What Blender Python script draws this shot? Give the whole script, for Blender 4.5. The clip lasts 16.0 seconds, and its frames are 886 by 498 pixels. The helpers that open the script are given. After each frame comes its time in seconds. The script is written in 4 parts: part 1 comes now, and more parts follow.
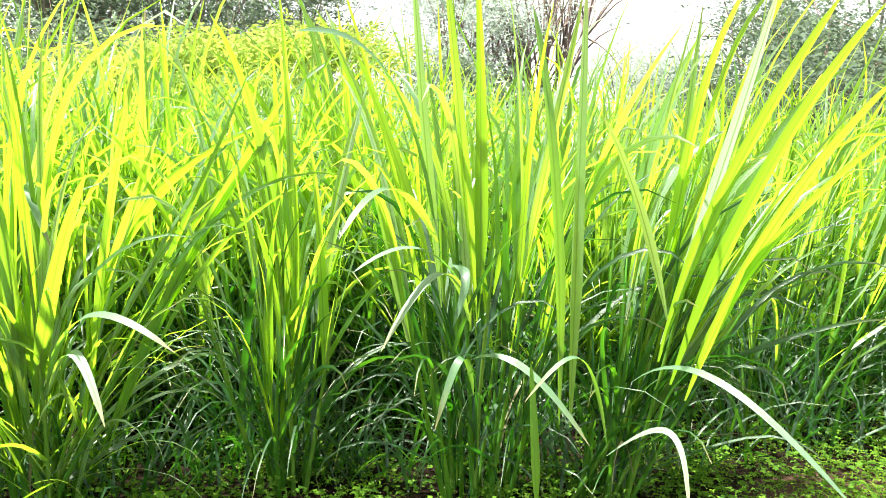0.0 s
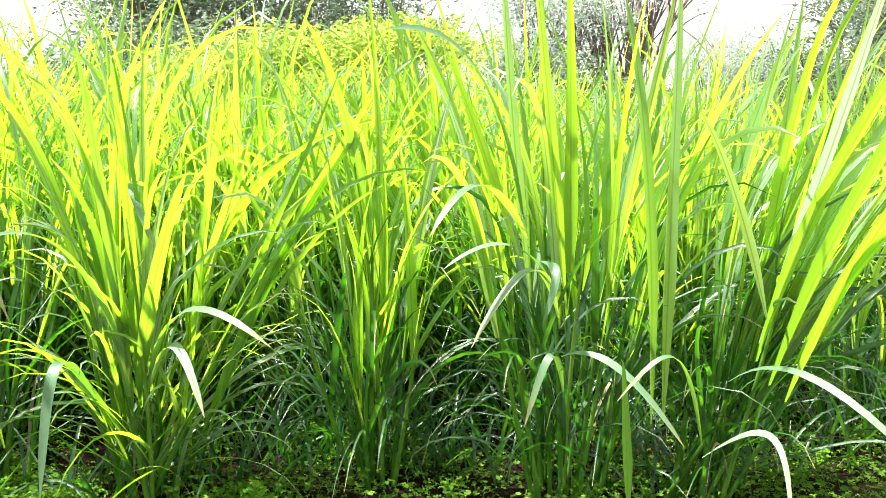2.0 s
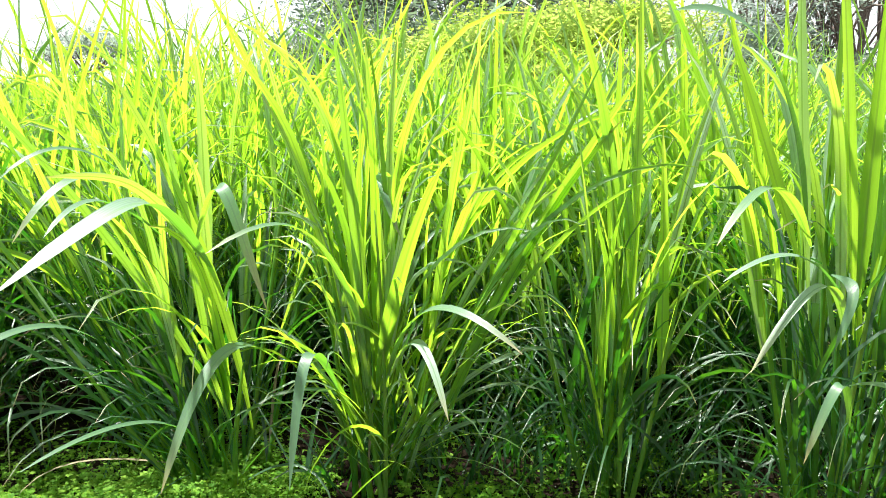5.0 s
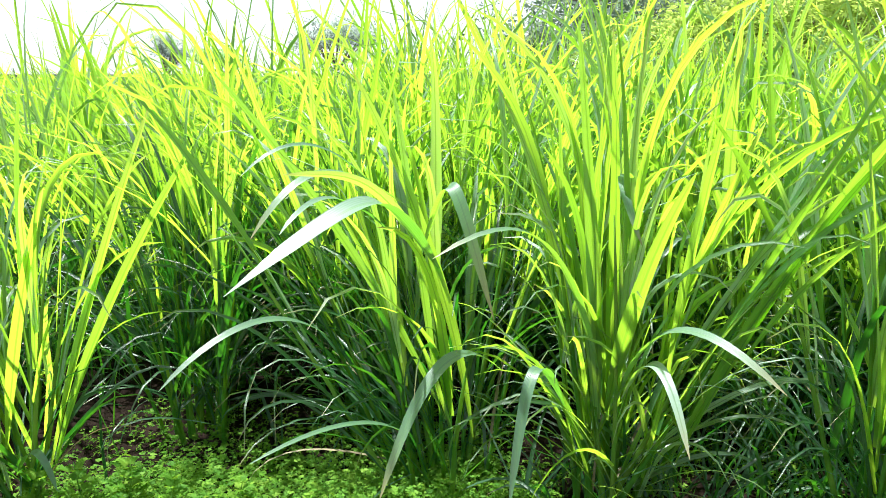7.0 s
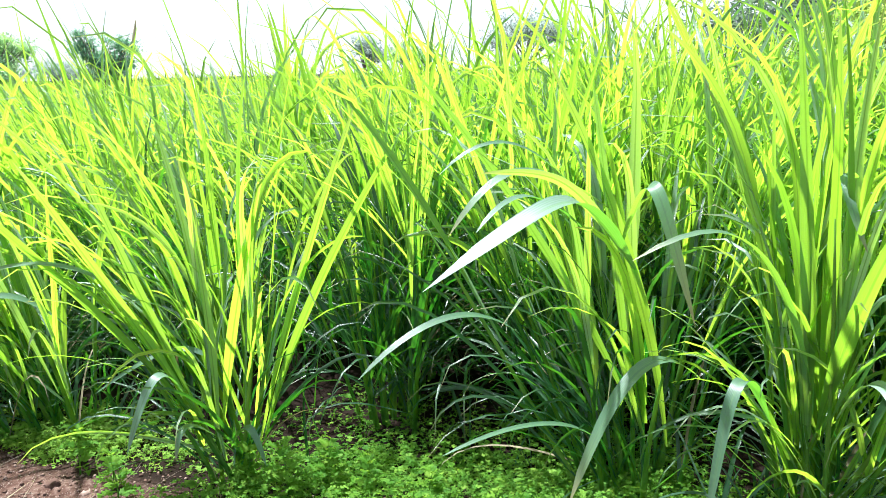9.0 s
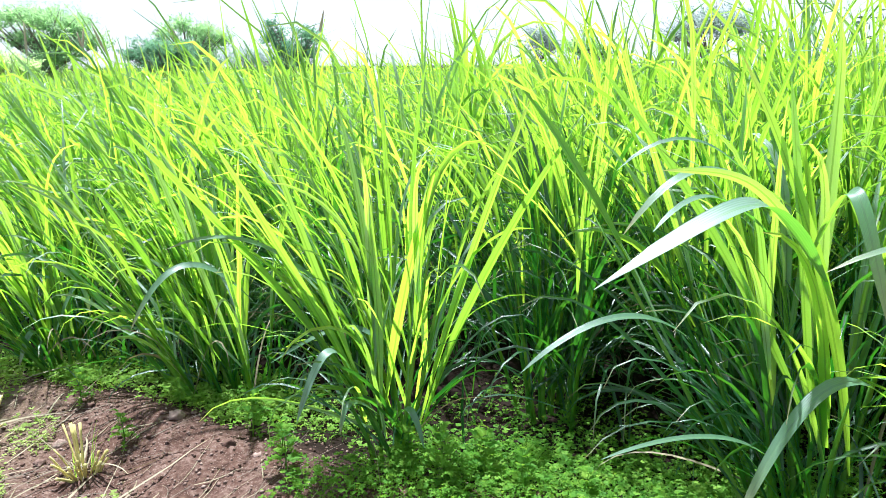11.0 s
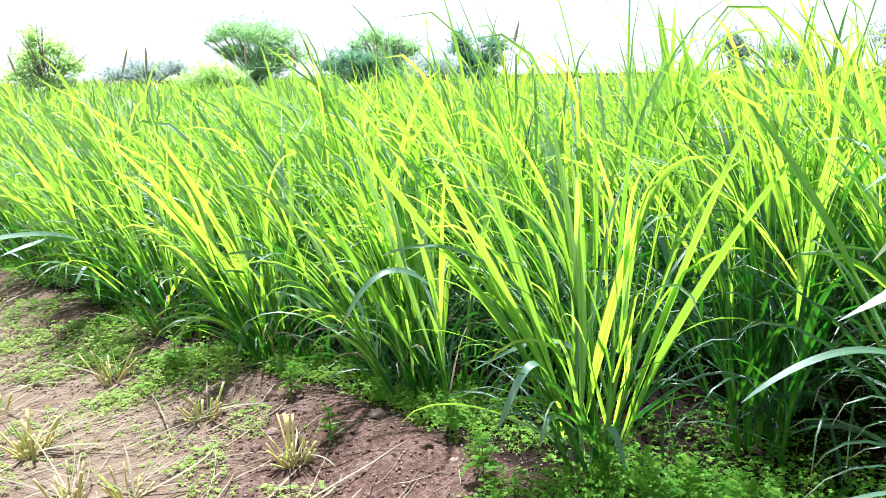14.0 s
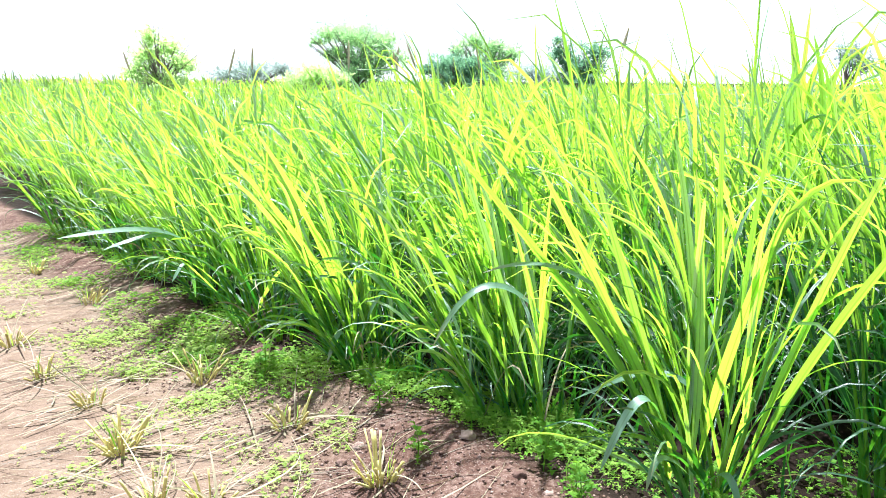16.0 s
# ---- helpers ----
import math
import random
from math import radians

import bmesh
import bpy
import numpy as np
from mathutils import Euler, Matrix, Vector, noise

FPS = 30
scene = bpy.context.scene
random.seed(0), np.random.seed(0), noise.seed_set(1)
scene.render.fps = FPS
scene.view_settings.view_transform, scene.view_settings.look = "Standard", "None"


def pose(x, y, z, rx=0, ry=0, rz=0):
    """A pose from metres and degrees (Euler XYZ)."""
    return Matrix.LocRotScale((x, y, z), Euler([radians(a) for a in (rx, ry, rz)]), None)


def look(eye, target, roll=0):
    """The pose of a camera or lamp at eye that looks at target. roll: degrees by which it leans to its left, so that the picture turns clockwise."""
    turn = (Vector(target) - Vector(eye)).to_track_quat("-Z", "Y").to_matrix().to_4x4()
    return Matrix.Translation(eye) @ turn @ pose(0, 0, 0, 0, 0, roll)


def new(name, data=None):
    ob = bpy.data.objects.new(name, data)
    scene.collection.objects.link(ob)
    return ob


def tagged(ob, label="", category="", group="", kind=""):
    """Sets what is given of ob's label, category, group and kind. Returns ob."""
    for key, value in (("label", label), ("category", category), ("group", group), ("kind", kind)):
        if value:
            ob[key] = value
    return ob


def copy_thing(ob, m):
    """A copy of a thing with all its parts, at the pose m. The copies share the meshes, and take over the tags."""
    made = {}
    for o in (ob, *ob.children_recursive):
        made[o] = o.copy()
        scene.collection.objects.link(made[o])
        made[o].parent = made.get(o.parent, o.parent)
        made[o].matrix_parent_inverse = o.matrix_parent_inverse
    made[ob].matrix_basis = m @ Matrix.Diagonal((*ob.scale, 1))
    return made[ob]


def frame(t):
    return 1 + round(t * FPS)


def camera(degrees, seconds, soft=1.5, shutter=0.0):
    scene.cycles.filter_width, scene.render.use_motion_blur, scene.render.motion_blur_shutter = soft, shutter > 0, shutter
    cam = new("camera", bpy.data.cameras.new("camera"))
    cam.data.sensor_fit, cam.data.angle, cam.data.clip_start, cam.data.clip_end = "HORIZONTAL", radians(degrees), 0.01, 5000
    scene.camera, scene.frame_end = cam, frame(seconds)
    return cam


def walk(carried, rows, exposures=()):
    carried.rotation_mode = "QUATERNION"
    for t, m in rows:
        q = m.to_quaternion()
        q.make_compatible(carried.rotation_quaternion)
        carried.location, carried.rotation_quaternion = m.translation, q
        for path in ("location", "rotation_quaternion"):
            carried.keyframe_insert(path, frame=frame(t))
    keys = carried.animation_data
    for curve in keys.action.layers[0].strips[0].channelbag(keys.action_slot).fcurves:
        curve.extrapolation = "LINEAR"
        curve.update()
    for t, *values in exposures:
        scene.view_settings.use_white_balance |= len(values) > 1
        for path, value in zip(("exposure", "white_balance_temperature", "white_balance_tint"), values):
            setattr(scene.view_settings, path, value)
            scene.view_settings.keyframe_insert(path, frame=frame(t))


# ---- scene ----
cam = camera(57.8, 16.0, soft=0.5)
PATH = [
    (0, (-0.321, -0.135, 1.411), (-0.301, 1.839, 1.094), 1.9),
    (0.5, (-0.328, -0.138, 1.418), (-0.346, 1.836, 1.092), 1.8),
    (1, (-0.333, -0.134, 1.418), (-0.403, 1.837, 1.086), 1.5),
    (1.5, (-0.343, -0.143, 1.421), (-0.458, 1.826, 1.086), 1.4),
    (2, (-0.349, -0.125, 1.422), (-0.528, 1.837, 1.08), 0.9),
    (2.5, (-0.351, -0.109, 1.421), (-0.602, 1.844, 1.071), 0.4),
    (3, (-0.367, -0.094, 1.423), (-0.719, 1.841, 1.058), 0.2),
    (3.2, (-0.375, -0.082, 1.419), (-0.776, 1.843, 1.054), 0.4),
    (5.3, (-0.61, 0.059, 1.455), (-1.325, 1.884, 1.056), 0.6),
    (5.5, (-0.628, 0.094, 1.463), (-1.411, 1.89, 1.061), 0.6),
    (6, (-0.671, 0.148, 1.461), (-1.581, 1.881, 1.052), 0.2),
    (6.5, (-0.685, 0.175, 1.462), (-1.704, 1.845, 1.044), -0.1),
    (7, (-0.697, 0.184, 1.46), (-1.818, 1.784, 1.034), 0.0),
    (7.5, (-0.705, 0.182, 1.465), (-1.935, 1.699, 1.035), -0.7),
    (8, (-0.712, 0.184, 1.465), (-2.047, 1.609, 1.033), -1.4),
    (8.2, (-0.715, 0.184, 1.465), (-2.083, 1.578, 1.033), -1.5),
    (10.3, (-0.751, 0.174, 1.472), (-2.352, 1.29, 1.032), -0.5),
    (10.5, (-0.751, 0.179, 1.47), (-2.379, 1.253, 1.029), -0.4),
    (11, (-0.762, 0.172, 1.466), (-2.454, 1.14, 1.019), -0.5),
    (11.5, (-0.771, 0.147, 1.477), (-2.519, 1.009, 1.03), -0.8),
    (12, (-0.778, 0.132, 1.475), (-2.562, 0.922, 1.034), -1.0),
    (12.5, (-0.789, 0.12, 1.48), (-2.595, 0.859, 1.039), -1.2),
    (13, (-0.805, 0.112, 1.479), (-2.637, 0.784, 1.044), -1.4),
    (13.5, (-0.811, 0.097, 1.481), (-2.659, 0.727, 1.048), -1.0),
    (14, (-0.816, 0.073, 1.484), (-2.684, 0.648, 1.061), -0.9),
    (14.5, (-0.836, 0.074, 1.48), (-2.728, 0.571, 1.064), -1.2),
    (15, (-0.846, 0.094, 1.469), (-2.759, 0.499, 1.05), -0.7),
    (15.5, (-0.892, 0.074, 1.47), (-2.815, 0.436, 1.056), -0.5),
    (16, (-1.0, 0.077, 1.481), (-2.925, 0.435, 1.072), 0.4),
]
walk(cam, [(t, look(eye, target, roll)) for t, eye, target, roll in PATH],
     ((0, 2.27, 6800, 12), (3.2, 2.17, 6700, 12), (6, 1.75, 6250, 10), (8.2, 1.75, 5850, 12), (12, 1.57, 5450, 14), (13.2, 1.53, 5450, 14), (14, 1.70, 5500, 14), (16, 2.02, 5550, 14)))

# ---- light ----
SUN_EL, SUN_AZ = radians(69), radians(-93)      # azimuth clockwise from +y
world = bpy.data.worlds.new("sky")
scene.world = world
world.use_nodes = True
wn = world.node_tree.nodes
sky = wn.new("ShaderNodeTexSky")
sky.sky_type = "NISHITA"
sky.sun_disc = False
sky.sun_elevation, sky.sun_rotation = SUN_EL, SUN_AZ
sky.dust_density, sky.air_density, sky.ozone_density = 1.0, 1.0, 1.0
# thin bright haze over the whole sky
haze = wn.new("ShaderNodeMix")
haze.data_type = "RGBA"
haze.inputs[0].default_value = 0.54
haze.inputs[7].default_value = (10.5, 10.5, 10.6, 1)
world.node_tree.links.new(sky.outputs[0], haze.inputs[6])
world.node_tree.links.new(haze.outputs[2], wn["Background"].inputs["Color"])
wn["Background"].inputs["Strength"].default_value = 0.045
sun = new("sun", bpy.data.lights.new("sun", "SUN"))
sun.data.energy, sun.data.angle, sun.data.color = 5.0, radians(2), (1.0, 0.97, 0.90)
sun_way = Vector((math.sin(SUN_AZ) * math.cos(SUN_EL), math.cos(SUN_AZ) * math.cos(SUN_EL), math.sin(SUN_EL)))
sun.matrix_world = look(sun_way * 30, (0, 0, 0))

# ---- materials ----


def material(name):
    m = bpy.data.materials.new(name)
    m.use_nodes = True
    m.node_tree.nodes.clear()
    return m, m.node_tree.nodes, m.node_tree.links


def ramp(n, stops):
    r = n.new("ShaderNodeValToRGB")
    while len(r.color_ramp.elements) < len(stops):
        r.color_ramp.elements.new(0.5)
    for e, (p, c) in zip(r.color_ramp.elements, stops):
        e.position, e.color = p, (*c, 1)
    return r


def noise_tex(n, l, scale, detail=4.0, vec=None, rough=0.55):
    t = n.new("ShaderNodeTexNoise")
    t.inputs["Scale"].default_value, t.inputs["Detail"].default_value, t.inputs["Roughness"].default_value = scale, detail, rough
    if vec:
        l.new(vec, t.inputs["Vector"])
    return t


def maths(n, l, op, a, b=None):
    m = n.new("ShaderNodeMath")
    m.operation = op
    for k, v in enumerate((a, b)):
        if v is None:
            continue
        if isinstance(v, (int, float)):
            m.inputs[k].default_value = v
        else:
            l.new(v, m.inputs[k])
    return m.outputs[0]


def mix_colour(n, l, f, a, b, mode="MIX"):
    m = n.new("ShaderNodeMix")
    m.data_type, m.blend_type = "RGBA", mode
    for k, v in ((0, f), (6, a), (7, b)):
        if isinstance(v, (int, float)):
            m.inputs[k].default_value = v
        elif isinstance(v, tuple):
            m.inputs[k].default_value = (*v, 1)
        else:
            l.new(v, m.inputs[k])
    return m.outputs[2]


def leaf_material(name, dark, light, through_dark, through_light, rough=0.36, translucent=0.5, rib=(0.30, 0.42, 0.16), dry=0.0, gloss=0.8, sheen_spread=0.0, sheen_base=0.0):
    """A grass blade: glossy surface with sheen tinted in, light that passes through it, pale midrib and fine veins
    along it.
    """
    m, n, l = material(name)
    out = n.new("ShaderNodeOutputMaterial")
    uv = n.new("ShaderNodeUVMap")
    sep = n.new("ShaderNodeSeparateXYZ")
    l.new(uv.outputs[0], sep.inputs[0])
    geo, info = n.new("ShaderNodeNewGeometry"), n.new("ShaderNodeObjectInfo")
    rnd = maths(n, l, "FRACT", maths(n, l, "ADD", geo.outputs["Random Per Island"], maths(n, l, "MULTIPLY", info.outputs["Random"], 3.7)))
    pos = geo.outputs["Position"]
    patch = noise_tex(n, l, 9.0, 3, pos)
    tone = maths(n, l, "ADD", maths(n, l, "MULTIPLY", maths(n, l, "POWER", rnd, 1.2), 1.0), maths(n, l, "MULTIPLY", patch.outputs[0], 0.25))
    # streaks along the blade
    along = n.new("ShaderNodeCombineXYZ")
    l.new(maths(n, l, "MULTIPLY", sep.outputs[0], 9.0), along.inputs[0])
    l.new(maths(n, l, "MULTIPLY", sep.outputs[1], 2.6), along.inputs[1])
    l.new(maths(n, l, "MULTIPLY", rnd, 91.0), along.inputs[2])
    streak = noise_tex(n, l, 1.0, 4, along.outputs[0], 0.6)
    tone = maths(n, l, "MINIMUM", maths(n, l, "MAXIMUM", maths(n, l, "ADD", tone, maths(n, l, "MULTIPLY", maths(n, l, "SUBTRACT", streak.outputs[0], 0.5), 0.5)), 0.0), 1.0)
    face = mix_colour(n, l, tone, dark, light)
    thru = mix_colour(n, l, tone, through_dark, through_light)
    # midrib and veins
    across = maths(n, l, "ABSOLUTE", maths(n, l, "SUBTRACT", sep.outputs[0], 0.5))
    ribf = maths(n, l, "MULTIPLY", maths(n, l, "LESS_THAN", across, 0.07), 0.85)
    veins = n.new("ShaderNodeTexWave")
    veins.inputs["Scale"].default_value, veins.inputs["Distortion"].default_value = 3.2, 0.6
    l.new(uv.outputs[0], veins.inputs["Vector"])
    face = mix_colour(n, l, maths(n, l, "MULTIPLY", veins.outputs["Fac"], 0.22), face, tuple(c * 0.55 for c in dark))
    # sky sheen put into the colour of some leaves as a pale bluish tint
    other = maths(n, l, "FRACT", maths(n, l, "MULTIPLY", rnd, 7.31))
    sheen_tint = maths(n, l, "ADD", maths(n, l, "MULTIPLY", maths(n, l, "POWER", other, 2.6), sheen_spread), sheen_base)
    face = mix_colour(n, l, sheen_tint, face, (0.36, 0.48, 0.40))
    face = mix_colour(n, l, ribf, face, rib)
    thru = mix_colour(n, l, maths(n, l, "MULTIPLY", ribf, 0.6), thru, tuple(c * 0.5 for c in through_dark))
    # withered tips and specks
    speck = noise_tex(n, l, 60.0, 2, pos)
    tip = maths(n, l, "MULTIPLY", maths(n, l, "POWER", sep.outputs[1], 14.0), maths(n, l, "GREATER_THAN", rnd, 0.45))
    old = maths(n, l, "MAXIMUM", maths(n, l, "MULTIPLY", tip, 0.8), maths(n, l, "MULTIPLY", maths(n, l, "GREATER_THAN", speck.outputs[0], 0.78), 0.4))
    if dry:
        old = maths(n, l, "MAXIMUM", old, dry)
    face = mix_colour(n, l, old, face, (0.34, 0.26, 0.11))
    thru = mix_colour(n, l, old, thru, (0.30, 0.22, 0.08))
    bsdf = n.new("ShaderNodeBsdfPrincipled")
    l.new(face, bsdf.inputs["Base Color"])
    bsdf.inputs["Roughness"].default_value = rough
    bsdf.inputs["Specular IOR Level"].default_value = gloss
    bump = n.new("ShaderNodeBump")
    bump.inputs["Strength"].default_value, bump.inputs["Distance"].default_value = 0.25, 0.002
    l.new(veins.outputs["Fac"], bump.inputs["Height"])
    l.new(bump.outputs[0], bsdf.inputs["Normal"])
    tr = n.new("ShaderNodeBsdfTranslucent")
    l.new(thru, tr.inputs["Color"])
    mx = n.new("ShaderNodeMixShader")
    l.new(maths(n, l, "MULTIPLY", maths(n, l, "SUBTRACT", 1.0, maths(n, l, "MULTIPLY", sheen_tint, 0.45)), translucent), mx.inputs[0])
    l.new(bsdf.outputs[0], mx.inputs[1])
    l.new(tr.outputs[0], mx.inputs[2])
    l.new(mx.outputs[0], out.inputs[0])
    return m


def plain_material(name, stops, scale=20.0, rough=0.8, bump=0.3, translucent=0.0, thru=(0.3, 0.4, 0.05)):
    m, n, l = material(name)
    out = n.new("ShaderNodeOutputMaterial")
    geo, info = n.new("ShaderNodeNewGeometry"), n.new("ShaderNodeObjectInfo")
    rnd = maths(n, l, "FRACT", maths(n, l, "ADD", geo.outputs["Random Per Island"], maths(n, l, "MULTIPLY", info.outputs["Random"], 3.7)))
    t = noise_tex(n, l, scale, 5, geo.outputs["Position"])
    r = ramp(n, stops)
    l.new(maths(n, l, "ADD", maths(n, l, "MULTIPLY", t.outputs[0], 0.6), maths(n, l, "MULTIPLY", rnd, 0.4)), r.inputs[0])
    bsdf = n.new("ShaderNodeBsdfPrincipled")
    l.new(r.outputs[0], bsdf.inputs["Base Color"])
    bsdf.inputs["Roughness"].default_value = rough
    bsdf.inputs["Specular IOR Level"].default_value = 0.12
    b = n.new("ShaderNodeBump")
    b.inputs["Strength"].default_value, b.inputs["Distance"].default_value = bump, 0.01
    l.new(t.outputs[0], b.inputs["Height"])
    l.new(b.outputs[0], bsdf.inputs["Normal"])
    if translucent:
        tr = n.new("ShaderNodeBsdfTranslucent")
        tr.inputs["Color"].default_value = (*thru, 1)
        mx = n.new("ShaderNodeMixShader")
        mx.inputs[0].default_value = translucent
        l.new(bsdf.outputs[0], mx.inputs[1])
        l.new(tr.outputs[0], mx.inputs[2])
        l.new(mx.outputs[0], out.inputs[0])
    else:
        l.new(bsdf.outputs[0], out.inputs[0])
    return m


BLADE = leaf_material("grass_blade", (0.009, 0.075, 0.016), (0.036, 0.150, 0.030), (0.23, 0.49, 0.016), (0.57, 0.88, 0.045), rough=0.38, translucent=0.66, gloss=1.0, sheen_spread=0.8, rib=(0.12, 0.24, 0.07))
# for drooping leaves: besides the gloss, a pale sheen is painted into the colour
SHEEN_BLADE = leaf_material("sheen_grass_blade", (0.012, 0.080, 0.026), (0.045, 0.16, 0.055), (0.10, 0.38, 0.016), (0.36, 0.66, 0.03), rough=0.40, translucent=0.5, gloss=0.8, sheen_spread=0.4, sheen_base=0.2, rib=(0.14, 0.26, 0.12))
# BLADE again, darkened: shade low in the stand is put into the colour
SHADED_BLADE = leaf_material("shaded_grass_blade", (0.002, 0.030, 0.008), (0.009, 0.075, 0.017), (0.022, 0.20, 0.006), (0.11, 0.36, 0.010), rough=0.36, translucent=0.4, gloss=0.9, sheen_spread=0.15, rib=(0.05, 0.12, 0.035))
DRY_BLADE = leaf_material("dry_grass_blade", (0.17, 0.14, 0.075), (0.34, 0.30, 0.18), (0.12, 0.10, 0.04), (0.20, 0.17, 0.06), rough=0.7, translucent=0.25, rib=(0.23, 0.195, 0.115), dry=0.2)
STEM = plain_material("grass_stem", [(0.2, (0.015, 0.12, 0.018)), (0.55, (0.06, 0.21, 0.03)), (0.9, (0.22, 0.36, 0.07))], 14, 0.45, 0.2, 0.4, (0.40, 0.56, 0.02))
DARK_DRY = leaf_material("rotting_grass_blade", (0.05, 0.035, 0.024), (0.12, 0.09, 0.06), (0.05, 0.04, 0.02), (0.08, 0.06, 0.03), rough=0.8, translucent=0.1, rib=(0.10, 0.08, 0.05), dry=0.1)
STUB = plain_material("dry_stubble", [(0.2, (0.32, 0.24, 0.08)), (0.55, (0.52, 0.45, 0.15)), (0.9, (0.60, 0.58, 0.24))], 30, 0.75, 0.4)
WEED = plain_material("weed_leaf", [(0.2, (0.030, 0.11, 0.012)), (0.55, (0.10, 0.23, 0.022)), (0.9, (0.24, 0.36, 0.045))], 25, 0.6, 0.2, 0.4, (0.32, 0.54, 0.03))
PALE_WEED = plain_material("pale_weed_leaf", [(0.2, (0.17, 0.25, 0.05)), (0.55, (0.27, 0.36, 0.09)), (0.9, (0.38, 0.44, 0.15))], 25, 0.6, 0.2, 0.4, (0.42, 0.55, 0.08))
LIME_WEED = plain_material("lime_weed_leaf", [(0.2, (0.08, 0.19, 0.02)), (0.55, (0.17, 0.31, 0.04)), (0.9, (0.30, 0.42, 0.08))], 25, 0.6, 0.2, 0.4, (0.40, 0.58, 0.05))
# pale grey-green: distance haze is put into the leaf colour
HAZED = plain_material("hazed_leaf", [(0.2, (0.26, 0.32, 0.29)), (0.6, (0.36, 0.43, 0.38)), (0.9, (0.48, 0.54, 0.48))], 3, 0.7, 0.1, 0.4, (0.44, 0.54, 0.42))
# part of this grey is distance haze, painted into the leaf colour
GREY_LEAF = plain_material("greyish_leaf", [(0.2, (0.065, 0.10, 0.08)), (0.6, (0.105, 0.15, 0.11)), (0.9, (0.16, 0.21, 0.15))], 3, 0.75, 0.1, 0.45, (0.18, 0.26, 0.14))
# FOLIAGE and LIME are lightened: distance haze is put into their colour
FOLIAGE = plain_material("tree_leaf", [(0.2, (0.13, 0.23, 0.16)), (0.6, (0.20, 0.33, 0.20)), (0.9, (0.30, 0.42, 0.25))], 3, 0.6, 0.1, 0.62, (0.46, 0.70, 0.27))
BLUISH = plain_material("bluish_leaf", [(0.2, (0.09, 0.19, 0.13)), (0.6, (0.14, 0.27, 0.18)), (0.9, (0.22, 0.36, 0.24))], 3, 0.65, 0.1, 0.5, (0.24, 0.46, 0.22))
LIME = plain_material("light_green_leaf", [(0.2, (0.24, 0.34, 0.18)), (0.6, (0.35, 0.46, 0.23)), (0.9, (0.46, 0.55, 0.30))], 3, 0.6, 0.1, 0.62, (0.68, 0.89, 0.32))
BUSH = plain_material("bush_leaf", [(0.2, (0.14, 0.22, 0.04)), (0.6, (0.24, 0.32, 0.06)), (0.9, (0.34, 0.40, 0.10))], 3, 0.55, 0.1, 0.5, (0.48, 0.64, 0.12))
BARK = plain_material("bark", [(0.2, (0.13, 0.10, 0.085)), (0.6, (0.24, 0.19, 0.16)), (0.9, (0.36, 0.30, 0.26))], 18, 0.9, 0.8)
CLOD = plain_material("soil_clod", [(0.2, (0.06, 0.032, 0.022)), (0.5, (0.14, 0.088, 0.066)), (0.75, (0.30, 0.22, 0.175))], 40, 0.95, 0.8)
PLUME = plain_material("seed_plume", [(0.2, (0.42, 0.36, 0.22)), (0.9, (0.62, 0.55, 0.38))], 40, 0.9, 0.6, 0.3, (0.5, 0.45, 0.25))


def edge_y(x):
    """The field's border: grass stands on its +y side."""
    return np.interp(x, [-60.0, -11.4, -5.0, -4.2, -3.28, -2.25, -1.7, -0.9, 0.4, 1.2, 4.0, 60.0],
                     [-30.9, -3.3, 0.3, 0.95, 1.36, 2.2, 2.45, 2.72, 2.72, 3.2, 3.6, 10.0])


